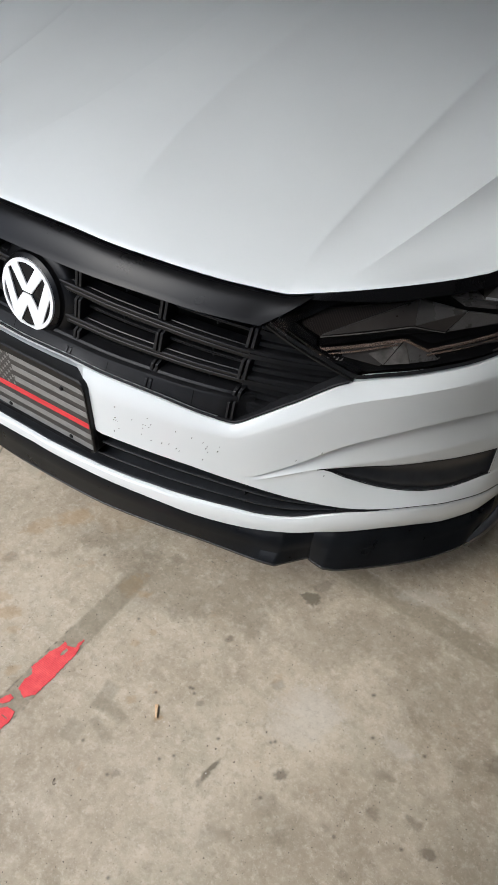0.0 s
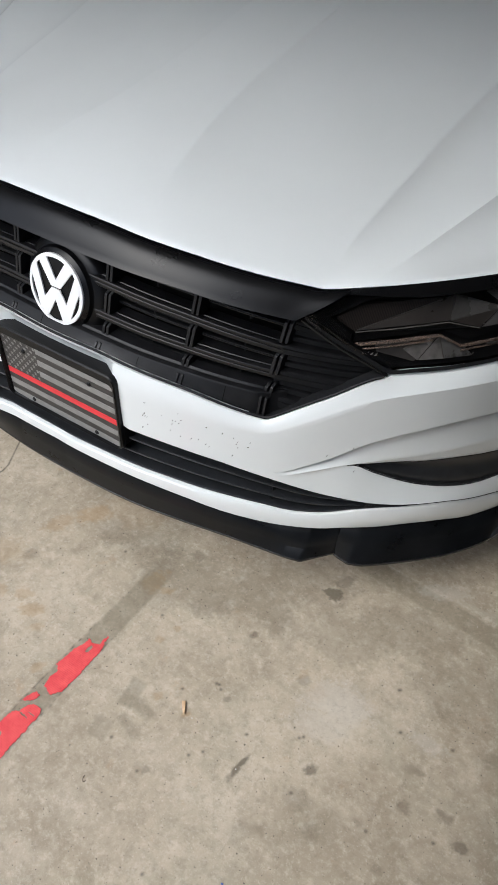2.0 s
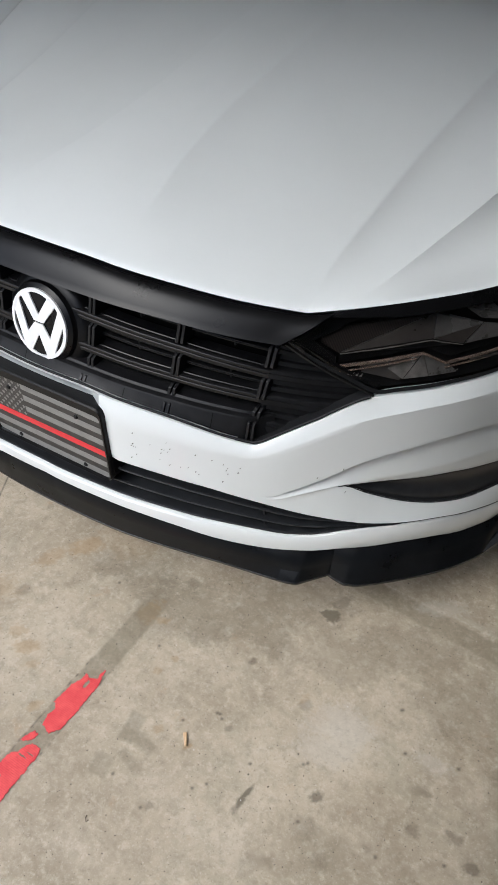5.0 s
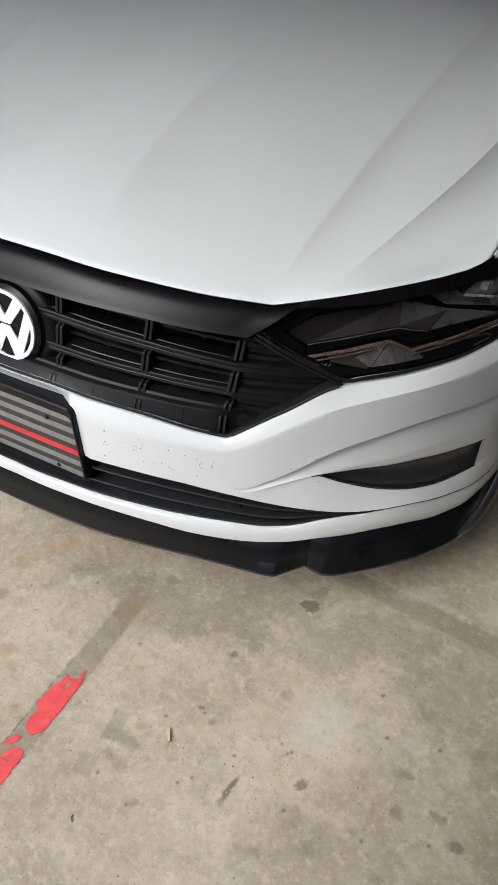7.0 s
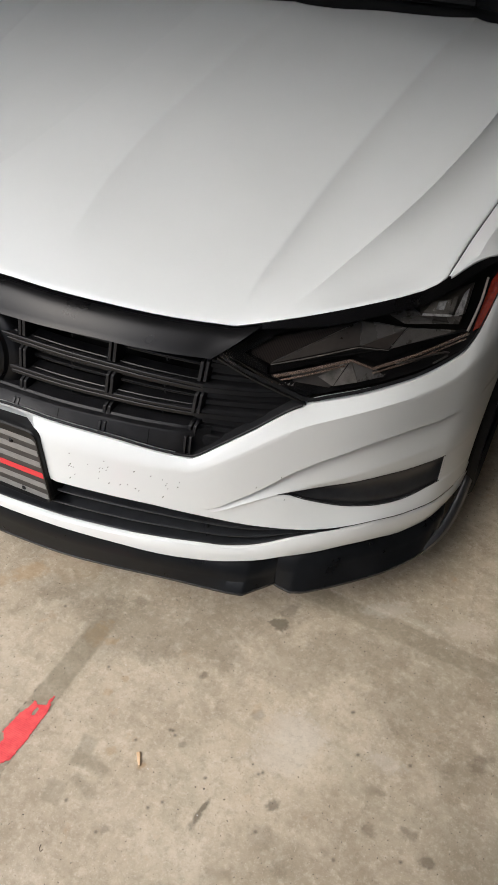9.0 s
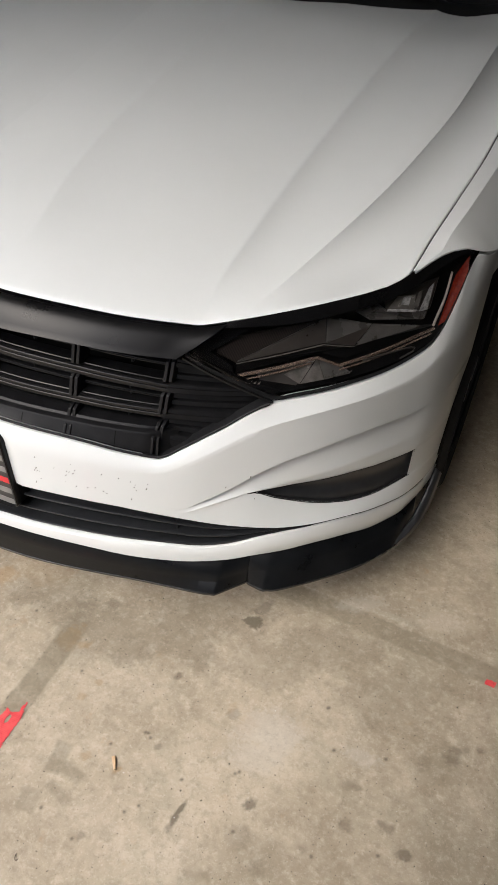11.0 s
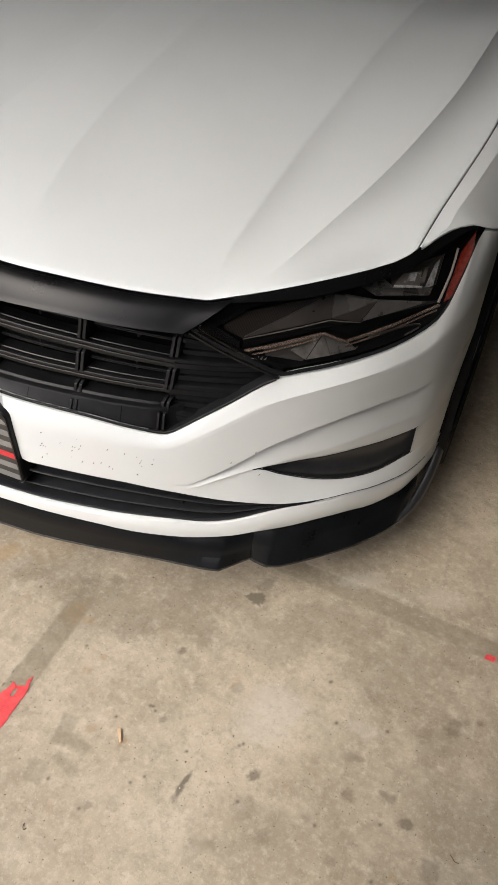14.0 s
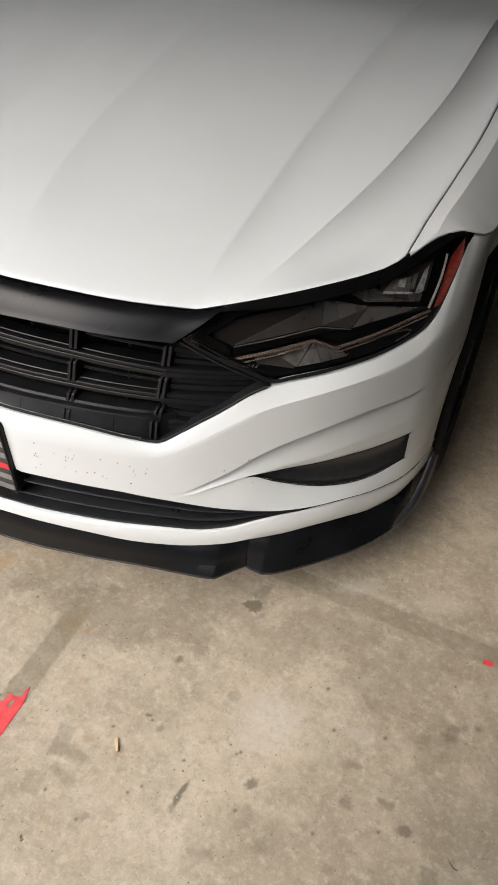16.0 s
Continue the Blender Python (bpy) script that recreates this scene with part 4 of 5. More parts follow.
holder = plate_piece("plate_holder", [(p + 0.004, q + 0.0125) for p, q in rounded(0.321, 0.178, 0.018)], 0.04, 0.042, BLACK_SATIN, car, "black plastic plate holder")
plate = plate_piece("front_plate", rounded(0.304, 0.152, 0.01), -0.002, 0.002, PLATE_DARK, car, "charcoal and grey striped plate with one red line")
rows = []
for w, h, r, y, up in ((0.322, 0.179, 0.018, -0.002, 0.0125), (0.322, 0.179, 0.018, -0.010, 0.0125), (0.318, 0.175, 0.016, -0.013, 0.012), (0.311, 0.160, 0.012, -0.011, 0.0045), (0.309, 0.158, 0.012, -0.0085, 0.0035), (0.3075, 0.156, 0.011, -0.0085, 0.0015), (0.305, 0.154, 0.011, -0.0035, 0.001)):
    rows.append([plate_m @ Vector((p + up * 0.23, y, q + up)) for p, q in rounded(w, h, r)])
part("plate_frame", sheet(rows, closed=True), BLACK_SATIN, plate)
N = 11
for k in range(N):
    z1, z0 = 0.076 - 0.152 * k / N, 0.076 - 0.152 * (k + 1) / N
    if k == 6:
        plate_piece("red_line", [(-0.151, z0), (0.151, z0), (0.151, z1), (-0.151, z1)], -0.004, 0.0006, PLATE_RED, plate)
    elif k % 2 == 0:
        x0 = -0.052 if k < 6 else -0.151
        plate_piece("stripe", [(x0, z0), (0.151, z0), (0.151, z1), (x0, z1)], -0.004, 0.0006, PLATE_LIGHT, plate)
bm = bmesh.new()
for i in range(9):
    for j in range(11):
        if (i + j) % 2:
            continue
        px, pz = -0.1435 + j * 0.0086, 0.0695 - i * 0.0088
        tips = []
        for k in range(10):
            r, w = (0.0052, 0.0024)[k % 2], radians(90 + 36 * k)
            tips.append(bm.verts.new((px + r * math.cos(w), -0.0043, pz + r * math.sin(w))))
        bm.faces.new(tips)
bm.transform(plate_m)
part("star_field", bm, PLATE_LIGHT, plate, smooth=False)
for px, pz in ((-0.089, 0.0525), (0.089, 0.0525), (0.089, -0.068), (-0.089, -0.068)):
    bm = lathe([(0.0001, -0.0075), (0.0035, -0.007), (0.005, -0.005), (0.005, -0.003)], 14, "Y")
    bm.transform(plate_m @ Matrix.Translation((px, 0, pz)))
    part("screw", bm, BLACK_SATIN, plate)

# ---- lower intake ----
low_x = [float(v) for v in np.linspace(-0.665, 0.665, 61)]
# its backing sheet carries the shade of the intake as near-black colour
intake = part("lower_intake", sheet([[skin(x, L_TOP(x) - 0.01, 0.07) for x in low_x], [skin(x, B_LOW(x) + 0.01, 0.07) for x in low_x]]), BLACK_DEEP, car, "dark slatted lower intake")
for t, o in ((0.10, 0.006), (0.38, 0.009), (0.66, 0.013)):
    rows = []
    for dz, do in ((-0.014, 0.034), (-0.012, 0.012), (-0.0045, 0.0022), (-0.0035, 0.0042), (-0.0025, 0.0042), (-0.002, 0.0006), (0.0, 0.0), (0.0012, 0.0008), (0.0014, 0.005), (-0.004, 0.0065), (-0.006, 0.05)):
        rows.append([skin(x, L_TOP(x) + (B_LOW(x) - L_TOP(x)) * t + dz * min(1, (B_LOW(x) - L_TOP(x)) / 0.06), o + do) for x in low_x])
    part("slat", sheet(rows), SLAT_DULL, intake)
for x in (-0.44, 0.44):
    bm = bmesh.new()
    zc = (L_TOP(x) + B_LOW(x)) / 2
    box(bm, skin(x, zc, 0.042), (0.004, 0.03, B_LOW(x) - L_TOP(x)))
    part("rib", bm, BLACK_MATT, intake, smooth=False)

# ---- fog openings ----
for sgn in (-1, 1):
    xs = [float(v) for v in np.linspace(0.560, 0.806, 26)]
    fog = part("fog_grille", sheet([[skin(sgn * x, FOG_B(x) - 0.01 + (FOG_T(x) - FOG_B(x) + 0.02) * t, STEP(x) + 0.013 + 0.004 * math.sin(9 * t + 4 * x)) for x in xs] for t in np.linspace(0, 1, 17)], flip=sgn < 0), SLAT_DULL, car, "black insert of the fog light opening")
    # walls of the opening
    edge = [skin(sgn * x, FOG_T(x), STEP(x)) for x in xs] + [skin(sgn * x, FOG_B(x), STEP(x)) for x in xs[::-1]]
    back = [(p[0] * 0.998, p[1] + 0.024, p[2]) for p in edge]
    part("reveal", sheet([edge, back], closed=True), BLACK_MATT, fog)

# ---- splitter ----
SP_Z = 0.175
sp_mid = [(-0.568, 0.115), (-0.548, 0.088), (-0.521, 0.058), (-0.483, 0.05), (-0.369, 0.034), (-0.25, 0.022), (-0.135, 0.016), (0, 0.018), (0.135, 0.027), (0.25, 0.047), (0.369, 0.073), (0.483, 0.095), (0.514, 0.1035), (0.520, 0.1055), (0.5235, 0.109), (0.546, 0.138), (0.568, 0.165)]
splitter = empty("front_splitter", "", "")
splitter.parent = car
tagged(splitter, "glossy black add-on front splitter lip")


def lip_sheet(edge, n, drop_z=0.0, ledge=1.0):
    """A lip from under the bumper down and out to its edge, with a rolled rim."""
    pts = through_points([(x, y, SP_Z + drop_z) for x, y in edge], n)
    rows = [[], [], [], [], [], []]
    for p in pts:
        x = p.x
        up = Vector(skin(x, L_LOW(x) + 0.006, 0.02))
        rows[5].append(up)
        for k, t, dz in ((4, 0.5, -0.012), (3, 0.56, -0.016), (2, 0.97, 0.001)):
            q = up.lerp(p, t)
            q.z += dz * ledge
            rows[k].append(q)
        rows[1].append(Vector(p))
        rows[0].append(p + Vector((0, 0.02, -0.006)))
    part("rim", bar([q + Vector((0, 0.001, 0.001)) for q in pts], [(-0.0022, -0.003), (0.0022, -0.003), (0.0022, 0.0008), (0, 0.0018), (-0.0022, 0.0008)]), SPLITTER_RIM, splitter)
    return sheet(rows)


part("centre_lip", lip_sheet(sp_mid, 240), SPLITTER, splitter, thick=0.005)
for sgn in (-1, 1):
    edge = [(0.555, 0.178), (0.566, 0.1645), (0.598, 0.1598), (0.605, 0.1605), (0.6095, 0.1635), (0.630, 0.175), (0.682, 0.222), (0.738, 0.279), (0.768, 0.316), (0.797, 0.360), (0.815, 0.40), (0.829, 0.47)]
    edge = [(sgn * x, y if sgn > 0 else y - 0.045) for x, y in edge]
    part("side_lip", lip_sheet(edge if sgn > 0 else edge[::-1], 90, -0.004, 0.15), SPLITTER, splitter, thick=0.005)
    inner_edge = through_points([(0.806, 0.386, 0.176), (0.827, 0.445, 0.196), (0.840, 0.50, 0.232), (0.846, 0.545, 0.285)], 12)
    outer_edge = through_points([(0.812, 0.392, 0.160), (0.842, 0.450, 0.172), (0.856, 0.515, 0.205), (0.859, 0.56, 0.262)], 12)
    rows = [[Vector((sgn * p.x, p.y - (0 if sgn > 0 else 0.04), p.z)) for p in line] for line in (inner_edge, [a.lerp(b, 0.5) + Vector((0.002, -0.003, 0.002)) for a, b in zip(inner_edge, outer_edge)], outer_edge)]
    # paler than the lip: the light on the fin's face is put into its colour
    part("end_fin", sheet(rows, flip=sgn > 0), SLAT_DULL, splitter, "upturned black end fin, paler for its lit face", thick=0.006)

# ---- headlights ----
HL_TOP = [(0.508, 0.066, 0.758), (0.573, 0.066, 0.770), (0.647, 0.066, 0.783), (0.69, 0.066, 0.789), (0.72, 0.067, 0.795), (0.742, 0.068, 0.806), (0.776, 0.083, 0.813), (0.80, 0.086, 0.812), (0.815, 0.082, 0.797)]
HL_LOW = [(0.452, 0.05, 0.706), (0.485, 0.043, 0.686), (0.519, 0.037, 0.665), (0.555, 0.030, 0.645), (0.588, 0.024, 0.626), (0.62, 0.022, 0.630), (0.66, 0.022, 0.633), (0.70, 0.022, 0.638), (0.735, 0.022, 0.642), (0.764, 0.022, 0.65), (0.79, 0.022, 0.664), (0.802, 0.028, 0.69), (0.811, 0.042, 0.74), (0.8165, 0.062, 0.783)]


def lamp_rows(back, bulge, n=44, m=9, sgn=1):
    """Rows over the lamp from its lower to its upper edge, back metres behind the body."""
    top, low = through_points(HL_TOP, n), through_points(HL_LOW, n)
    rows = []
    for k in range(m):
        t = k / (m - 1)
        row = []
        for a, b in zip(low, top):
            q = a.lerp(b, t)
            p = skin(q.x, q.z, q.y + back - bulge * math.sin(math.pi * t))
            row.append((sgn * p[0], p[1], p[2]))
        rows.append(row)
    return rows


LT, LL = pch([(x, z) for x, _, z in HL_TOP]), pch([(x, z) for x, _, z in HL_LOW])
LTO, LLO = pch([(x, o) for x, o, _ in HL_TOP]), pch([(x, o) for x, o, _ in HL_LOW])


def cover_off(x, z):
    t = min(1, max(0, (z - LL(x)) / max(0.01, LT(x) - LL(x))))
    return LLO(x) + (LTO(x) - LLO(x)) * t - 0.006 * math.sin(math.pi * t) + 0.012


for sgn in (-1, 1):
    headlight = part("headlight", sheet(lamp_rows(0.03, -0.05, sgn=sgn), flip=sgn < 0), BLACK_GLOSS, car, "dark smoked headlight with clear cover")
    cover = part("clear_cover", sheet(lamp_rows(0.0, 0.006, sgn=sgn), flip=sgn < 0), LENS, headlight)
    cover.visible_shadow = False
    rows = lamp_rows(0.0, 0.006, m=21, sgn=sgn)
    part("upper_frame", sheet([[Vector(p) + Vector((0, 0.005, 0)) for p in r] for r in rows[17:]], flip=sgn < 0), BLACK_GLOSS, headlight)
    part("lower_frame", sheet([[Vector(p) + Vector((0, 0.005, 0)) for p in r] for r in rows[:2]], flip=sgn < 0), BLACK_MATT, headlight)

    edge_line = through_points([(sgn * x, skin(x, z, o - 0.001)[1], z) for x, o, z in HL_LOW[:5]], 12)
    part("edge_bar", bar(edge_line, [(-0.0018, -0.0015), (0.0018, -0.0015), (0.0018, 0.0015), (-0.0018, 0.0015)]), SLAT, headlight)

    def inner(name, pts, mat, deep=0.006):
        """A facet inside the lamp; points are x, z and depth behind the cover."""
        ring = [Vector((sgn * x, skin(x, z, cover_off(x, z) + d)[1], z)) for x, z, d in pts]
        return part(name, poly(ring, deep, (0, 1, 0)), mat, headlight, smooth=False)

    def strip_of(name, pts, mat, w):
        path = through_points([(sgn * x, skin(x, z, cover_off(x, z) + d)[1], z) for x, z, d in pts], 16)
        return part(name, bar(path, [(-w, -w), (w, -w), (w, w), (-w, w)]), mat, headlight, smooth=False)

    def flat(name, pts, d, mat, deep=0.006):
        return inner(name, [(x, z, d + e) for x, z, e in pts], mat, deep)

    flat("ribbed_reflector", [(0.488, 0.706, 0), (0.492, 0.699, -0.004), (0.521, 0.683, -0.006), (0.629, 0.740, 0.01), (0.554, 0.727, 0.01), (0.513, 0.722, 0.006)], 0.022, HATCH)
    # how light falls on each facet is given by its copy of the reflector colour
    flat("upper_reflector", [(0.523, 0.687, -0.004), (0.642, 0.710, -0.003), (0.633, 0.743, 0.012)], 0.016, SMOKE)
    flat("middle_reflector", [(0.635, 0.743, 0.012), (0.642, 0.710, -0.003), (0.698, 0.724, 0.004)], 0.015, SMOKE_HALF_LIT)
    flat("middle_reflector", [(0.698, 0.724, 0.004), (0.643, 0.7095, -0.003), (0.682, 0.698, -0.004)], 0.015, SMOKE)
    flat("middle_reflector", [(0.699, 0.7235, 0.006), (0.684, 0.698, -0.004), (0.765, 0.698, 0)], 0.014, SMOKE_HALF_LIT)
    # thin pale strips painted in as highlights along the facet edges
    strip_of("facet_edge", [(0.523, 0.6855, 0.010), (0.582, 0.697, 0.010), (0.641, 0.7085, 0.010)], SMOKE_LIT, 0.0007)
    strip_of("facet_edge", [(0.641, 0.7085, 0.010), (0.662, 0.7025, 0.010), (0.683, 0.6965, 0.010)], SMOKE_LIT, 0.0006)
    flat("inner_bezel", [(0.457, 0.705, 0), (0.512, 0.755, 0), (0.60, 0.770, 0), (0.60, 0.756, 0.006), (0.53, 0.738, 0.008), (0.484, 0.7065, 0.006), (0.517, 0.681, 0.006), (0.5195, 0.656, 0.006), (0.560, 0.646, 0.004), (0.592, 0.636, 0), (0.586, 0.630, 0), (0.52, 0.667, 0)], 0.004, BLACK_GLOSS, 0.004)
    # black facet stands in for the shade below the upper reflectors
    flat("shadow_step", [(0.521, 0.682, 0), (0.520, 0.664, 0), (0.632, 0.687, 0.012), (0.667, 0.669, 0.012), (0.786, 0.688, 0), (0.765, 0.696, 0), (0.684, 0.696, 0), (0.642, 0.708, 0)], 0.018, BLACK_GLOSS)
    strip_of("trim_strip", [(0.520, 0.661, 0.012), (0.576, 0.6735, 0.012), (0.633, 0.686, 0.012)], BRONZE, 0.002)
    strip_of("trim_strip", [(0.634, 0.687, 0.012), (0.651, 0.677, 0.012), (0.668, 0.666, 0.012)], BRONZE, 0.0018)
    strip_of("trim_strip", [(0.666, 0.666, 0.012), (0.721, 0.676, 0.012), (0.786, 0.685, 0.012)], BRONZE, 0.0018)
    strip_of("thin_strip", [(0.668, 0.659, 0.010), (0.722, 0.6685, 0.010), (0.784, 0.678, 0.010)], BRONZE, 0.0011)
    strip_of("thin_strip", [(0.524, 0.653, 0.01), (0.576, 0.666, 0.01), (0.628, 0.679, 0.01)], BRONZE, 0.001)
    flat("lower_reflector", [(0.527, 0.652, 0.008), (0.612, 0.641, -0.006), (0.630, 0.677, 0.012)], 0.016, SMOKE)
    # the lit lower facets, again by paler colour
    flat("bright_reflector", [(0.592, 0.661, 0), (0.617, 0.645, -0.006), (0.630, 0.678, 0.012)], 0.013, SMOKE_LIT, 0.004)
    flat("bright_reflector", [(0.632, 0.679, 0.012), (0.618, 0.645, -0.006), (0.650, 0.646, -0.004)], 0.013, SMOKE_LIT, 0.004)
    flat("bright_reflector", [(0.633, 0.679, 0.012), (0.651, 0.646, -0.004), (0.684, 0.649, -0.004), (0.668, 0.662, 0.004)], 0.013, SMOKE_HALF_LIT, 0.004)
    for k in range(9):
        x, z = 0.652 + 0.0042 * k, 0.6515 + 0.0004 * k
        flat("reflector_tooth", [(x - 0.0013, z - 0.001, 0), (x + 0.0013, z - 0.001, 0), (x, z + 0.0022, 0)], 0.005, SMOKE_LIT, 0.002)
    for k in range(4):
        x, z = 0.540 + 0.006 * k, 0.6525 - 0.0008 * k
        flat("reflector_tooth", [(x - 0.002, z - 0.002, 0), (x + 0.002, z - 0.002, 0), (x + 0.002, z + 0.002, 0.003)], 0.008, SMOKE_LIT, 0.002)
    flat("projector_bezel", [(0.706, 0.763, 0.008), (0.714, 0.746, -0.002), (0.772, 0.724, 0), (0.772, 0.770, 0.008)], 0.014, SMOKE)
    flat("projector_shelf", [(0.672, 0.752, 0.006), (0.695, 0.737, 0), (0.768, 0.710, 0), (0.770, 0.722, 0), (0.714, 0.744, 0.002), (0.700, 0.756, 0.006)], 0.012, SMOKE_HALF_LIT)
    # pale pieces stand in for glints in the projector
    flat("projector_lens", [(0.716, 0.749, 0), (0.752, 0.735, 0), (0.749, 0.758, 0.005), (0.724, 0.763, 0.006)], 0.009, SMOKE_LIT, 0.004)
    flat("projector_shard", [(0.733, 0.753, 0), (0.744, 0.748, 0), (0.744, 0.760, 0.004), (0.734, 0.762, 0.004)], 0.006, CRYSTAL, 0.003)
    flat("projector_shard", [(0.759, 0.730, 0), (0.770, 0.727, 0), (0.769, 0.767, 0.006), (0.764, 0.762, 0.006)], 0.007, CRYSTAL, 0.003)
    flat("projector_shard", [(0.751, 0.742, 0), (0.757, 0.738, 0), (0.757, 0.762, 0.005), (0.752, 0.762, 0.005)], 0.008, SMOKE_LIT, 0.003)
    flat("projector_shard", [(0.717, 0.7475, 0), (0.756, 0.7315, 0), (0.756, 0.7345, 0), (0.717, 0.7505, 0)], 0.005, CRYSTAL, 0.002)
    strip_of("side_light_bar", [(0.790, 0.777, 0.006), (0.790, 0.737, 0.006), (0.784, 0.693, 0.006)], LIGHT_BAR, 0.0018)
    inner("side_marker", [(0.796, 0.770, 0.006), (0.808, 0.793, 0.006), (0.8125, 0.770, 0.005), (0.8075, 0.715, 0.005), (0.804, 0.694, 0.005), (0.791, 0.690, 0.006)], AMBER)
    strip_of("lower_rib", [(0.699, 0.671, 0.004), (0.756, 0.670, 0.004), (0.767, 0.661, 0.004), (0.749, 0.654, 0.004)], SMOKE, 0.0012)

# ---- fenders ----
F_OUT = pch([(0.385, 0.744), (0.463, 0.777), (0.50, 0.801), (0.527, 0.8215), (0.558, 0.838), (0.612, 0.848), (0.75, 0.857), (0.95, 0.868), (1.3, 0.870), (1.5, 0.872)])
F_FRONT = pch([(0.385, 0.808), (0.463, 0.816), (0.50, 0.814), (0.527, 0.803), (0.558, 0.791), (0.612, 0.780), (0.7, 0.78)])
for sgn in (-1, 1):
    ys = [*np.linspace(0.385, 0.611, 24), *np.linspace(0.614, 1.5, 44)]
    rows = []
    for y in ys:
        y = float(y)
        gx = GAP_X(y) + 0.004
        gz = hood_z(gx, y) + 0.0125 * math.exp(-(y - 0.385) / 0.09)
        lim = F_OUT(y)
        sx = gx + min(0.026, 0.85 * (lim - gx))
        sz = gz - 0.003
        zl = sz - 0.95 * (lim - sx)
        lift = (F_FRONT(y) - zl) * (1 - smooth_step(0.58, 0.95, y))
        hem = 0.003 if y < 0.44 else 0.012
        sec = [(gx, gz - hem), (gx, gz), (gx + 0.003, gz - 0.0002), (sx, sz)] + [(sx + (lim - sx) * t, sz + (zl - sz) * t) for t in (0.05, 0.3, 0.6, 0.88, 0.97, 1.0)]
        sec = [(x, z + lift * (x - gx) / (lim - gx)) for x, z in sec]
        zl += lift
        if y < 0.612:
            # the front edge lies along the headlight and the bumper
            sec += [(lim, zl - 0.001), (lim, zl - 0.0015), (lim, zl - 0.002), (lim, zl - 0.003)]
        else:
            d = (y - AXLE_Y) / ARCH
            za = max(0.2, AXLE_Z + ARCH * math.sqrt(1 - d * d) if abs(d) < 1 else 0.2)
            tuck = 0.03 * (1 - smooth_step(0.66, 0.85, y)) + 0.07 * smooth_step(1.02, 1.2, y)
            sec += [(lim + 0.002 - 0.3 * tuck, zl - 0.02), (lim - tuck, max(0.66, za + 0.03)), (lim - tuck, za + 0.004), (lim - tuck - 0.013, za)]
        rows.append([(sgn * x, y, z) for x, z in sec])
    part("fender", sheet(rows, flip=sgn > 0), WHITE, car, "white painted front fender")

# ---- cabin, sides and tail ----
base_x = [float(v) for v in np.linspace(-0.70, 0.70, 29)]


def cowl_y(x):
    return REAR_Y(x) + 0.006


part("cowl", sheet([[(x, cowl_y(x), hood_z(x, cowl_y(x)) - 0.03) for x in base_x], [(x, cowl_y(x) + 0.03, hood_z(x, cowl_y(x)) - 0.02) for x in base_x], [(x, cowl_y(x) + 0.12, hood_z(x, cowl_y(x)) + 0.01) for x in base_x]]), BLACK_MATT, car, "black plastic cowl under the windscreen")
rows = []
for t in np.linspace(0, 1, 11):
    rows.append([(x * (1 - 0.2 * t), cowl_y(x) + 0.10 + (2.1 + 0.25 * x * x - cowl_y(x) - 0.10) * t, hood_z(x, cowl_y(x)) + (1.41 - 0.06 * x * x - hood_z(x, cowl_y(x))) * math.sin(t * math.pi / 2) ** 0.92) for x in base_x])
part("windscreen", sheet(rows), DARK_GLASS, car, "dark windscreen")
for x0, x1 in ((0.50, -0.05), (-0.02, -0.52)):
    path = through_points([(x0, cowl_y(x0) + 0.05, 1.02), ((x0 + x1) / 2, cowl_y((x0 + x1) / 2) + 0.085, 1.035), (x1, cowl_y(x1) + 0.10, 1.04)], 14)
    wiper = part("wiper", bar(path, [(-0.008, -0.004), (0.008, -0.004), (0.005, 0.006), (-0.005, 0.006)]), BLACK_SATIN, car, "black windscreen wiper")
    part("wiper_blade", bar([p + Vector((0, 0.012, -0.008)) for p in path], [(-0.003, -0.006), (0.003, -0.006), (0.003, 0.006), (-0.003, 0.006)]), RUBBER, wiper)
WAIST = pch([(1.30, 0.985), (1.6, 1.0), (2.2, 1.01), (2.9, 1.03), (3.6, 1.06), (4.1, 1.07), (4.45, 1.06), (4.62, 1.02)])
WIDE = pch([(1.30, 0.867), (2.2, 0.885), (3.6, 0.9), (4.1, 0.88), (4.45, 0.83), (4.62, 0.74)])
REAR_AXLE = AXLE_Y + 2.686
for sgn in (-1, 1):
    rows = []
    for y in np.linspace(1.30, 4.62, 60):
        y = float(y)
        d = (y - REAR_AXLE) / ARCH
        low = max(0.2, AXLE_Z + ARCH * math.sqrt(1 - d * d) if abs(d) < 1 else 0.2)
        w, z = WIDE(y), WAIST(y)
        sec = [(w - 0.085, low), (w - 0.07, max(low + 0.004, 0.33)), (w - 0.05, max(low + 0.01, 0.6)), (w - 0.004, max(low + 0.03, 0.74)), (w - 0.03, 0.88), (w - 0.075, z - 0.03), (w - 0.14, z)]
        rows.append([(sgn * x, y, q) for x, q in sec])
    part("side_panel", sheet(rows, flip=sgn > 0), WHITE, car, "white painted body side")
    glass = [(0.77, 1.55, 1.0), (0.66, 2.15, 1.36), (0.62, 2.6, 1.41), (0.62, 3.3, 1.38), (0.70, 3.75, 1.2), (0.76, 4.0, 1.07)]
    low = [(0.775, 1.55, 0.995), (0.77, 2.15, 1.005), (0.765, 2.6, 1.015), (0.76, 3.3, 1.04), (0.755, 3.75, 1.06), (0.75, 4.02, 1.065)]
    part("side_window", sheet([[(sgn * x, y, z) for x, y, z in low], [(sgn * x, y, z) for x, y, z in glass]], flip=sgn < 0), DARK_GLASS, car, "dark side window")
rows = []
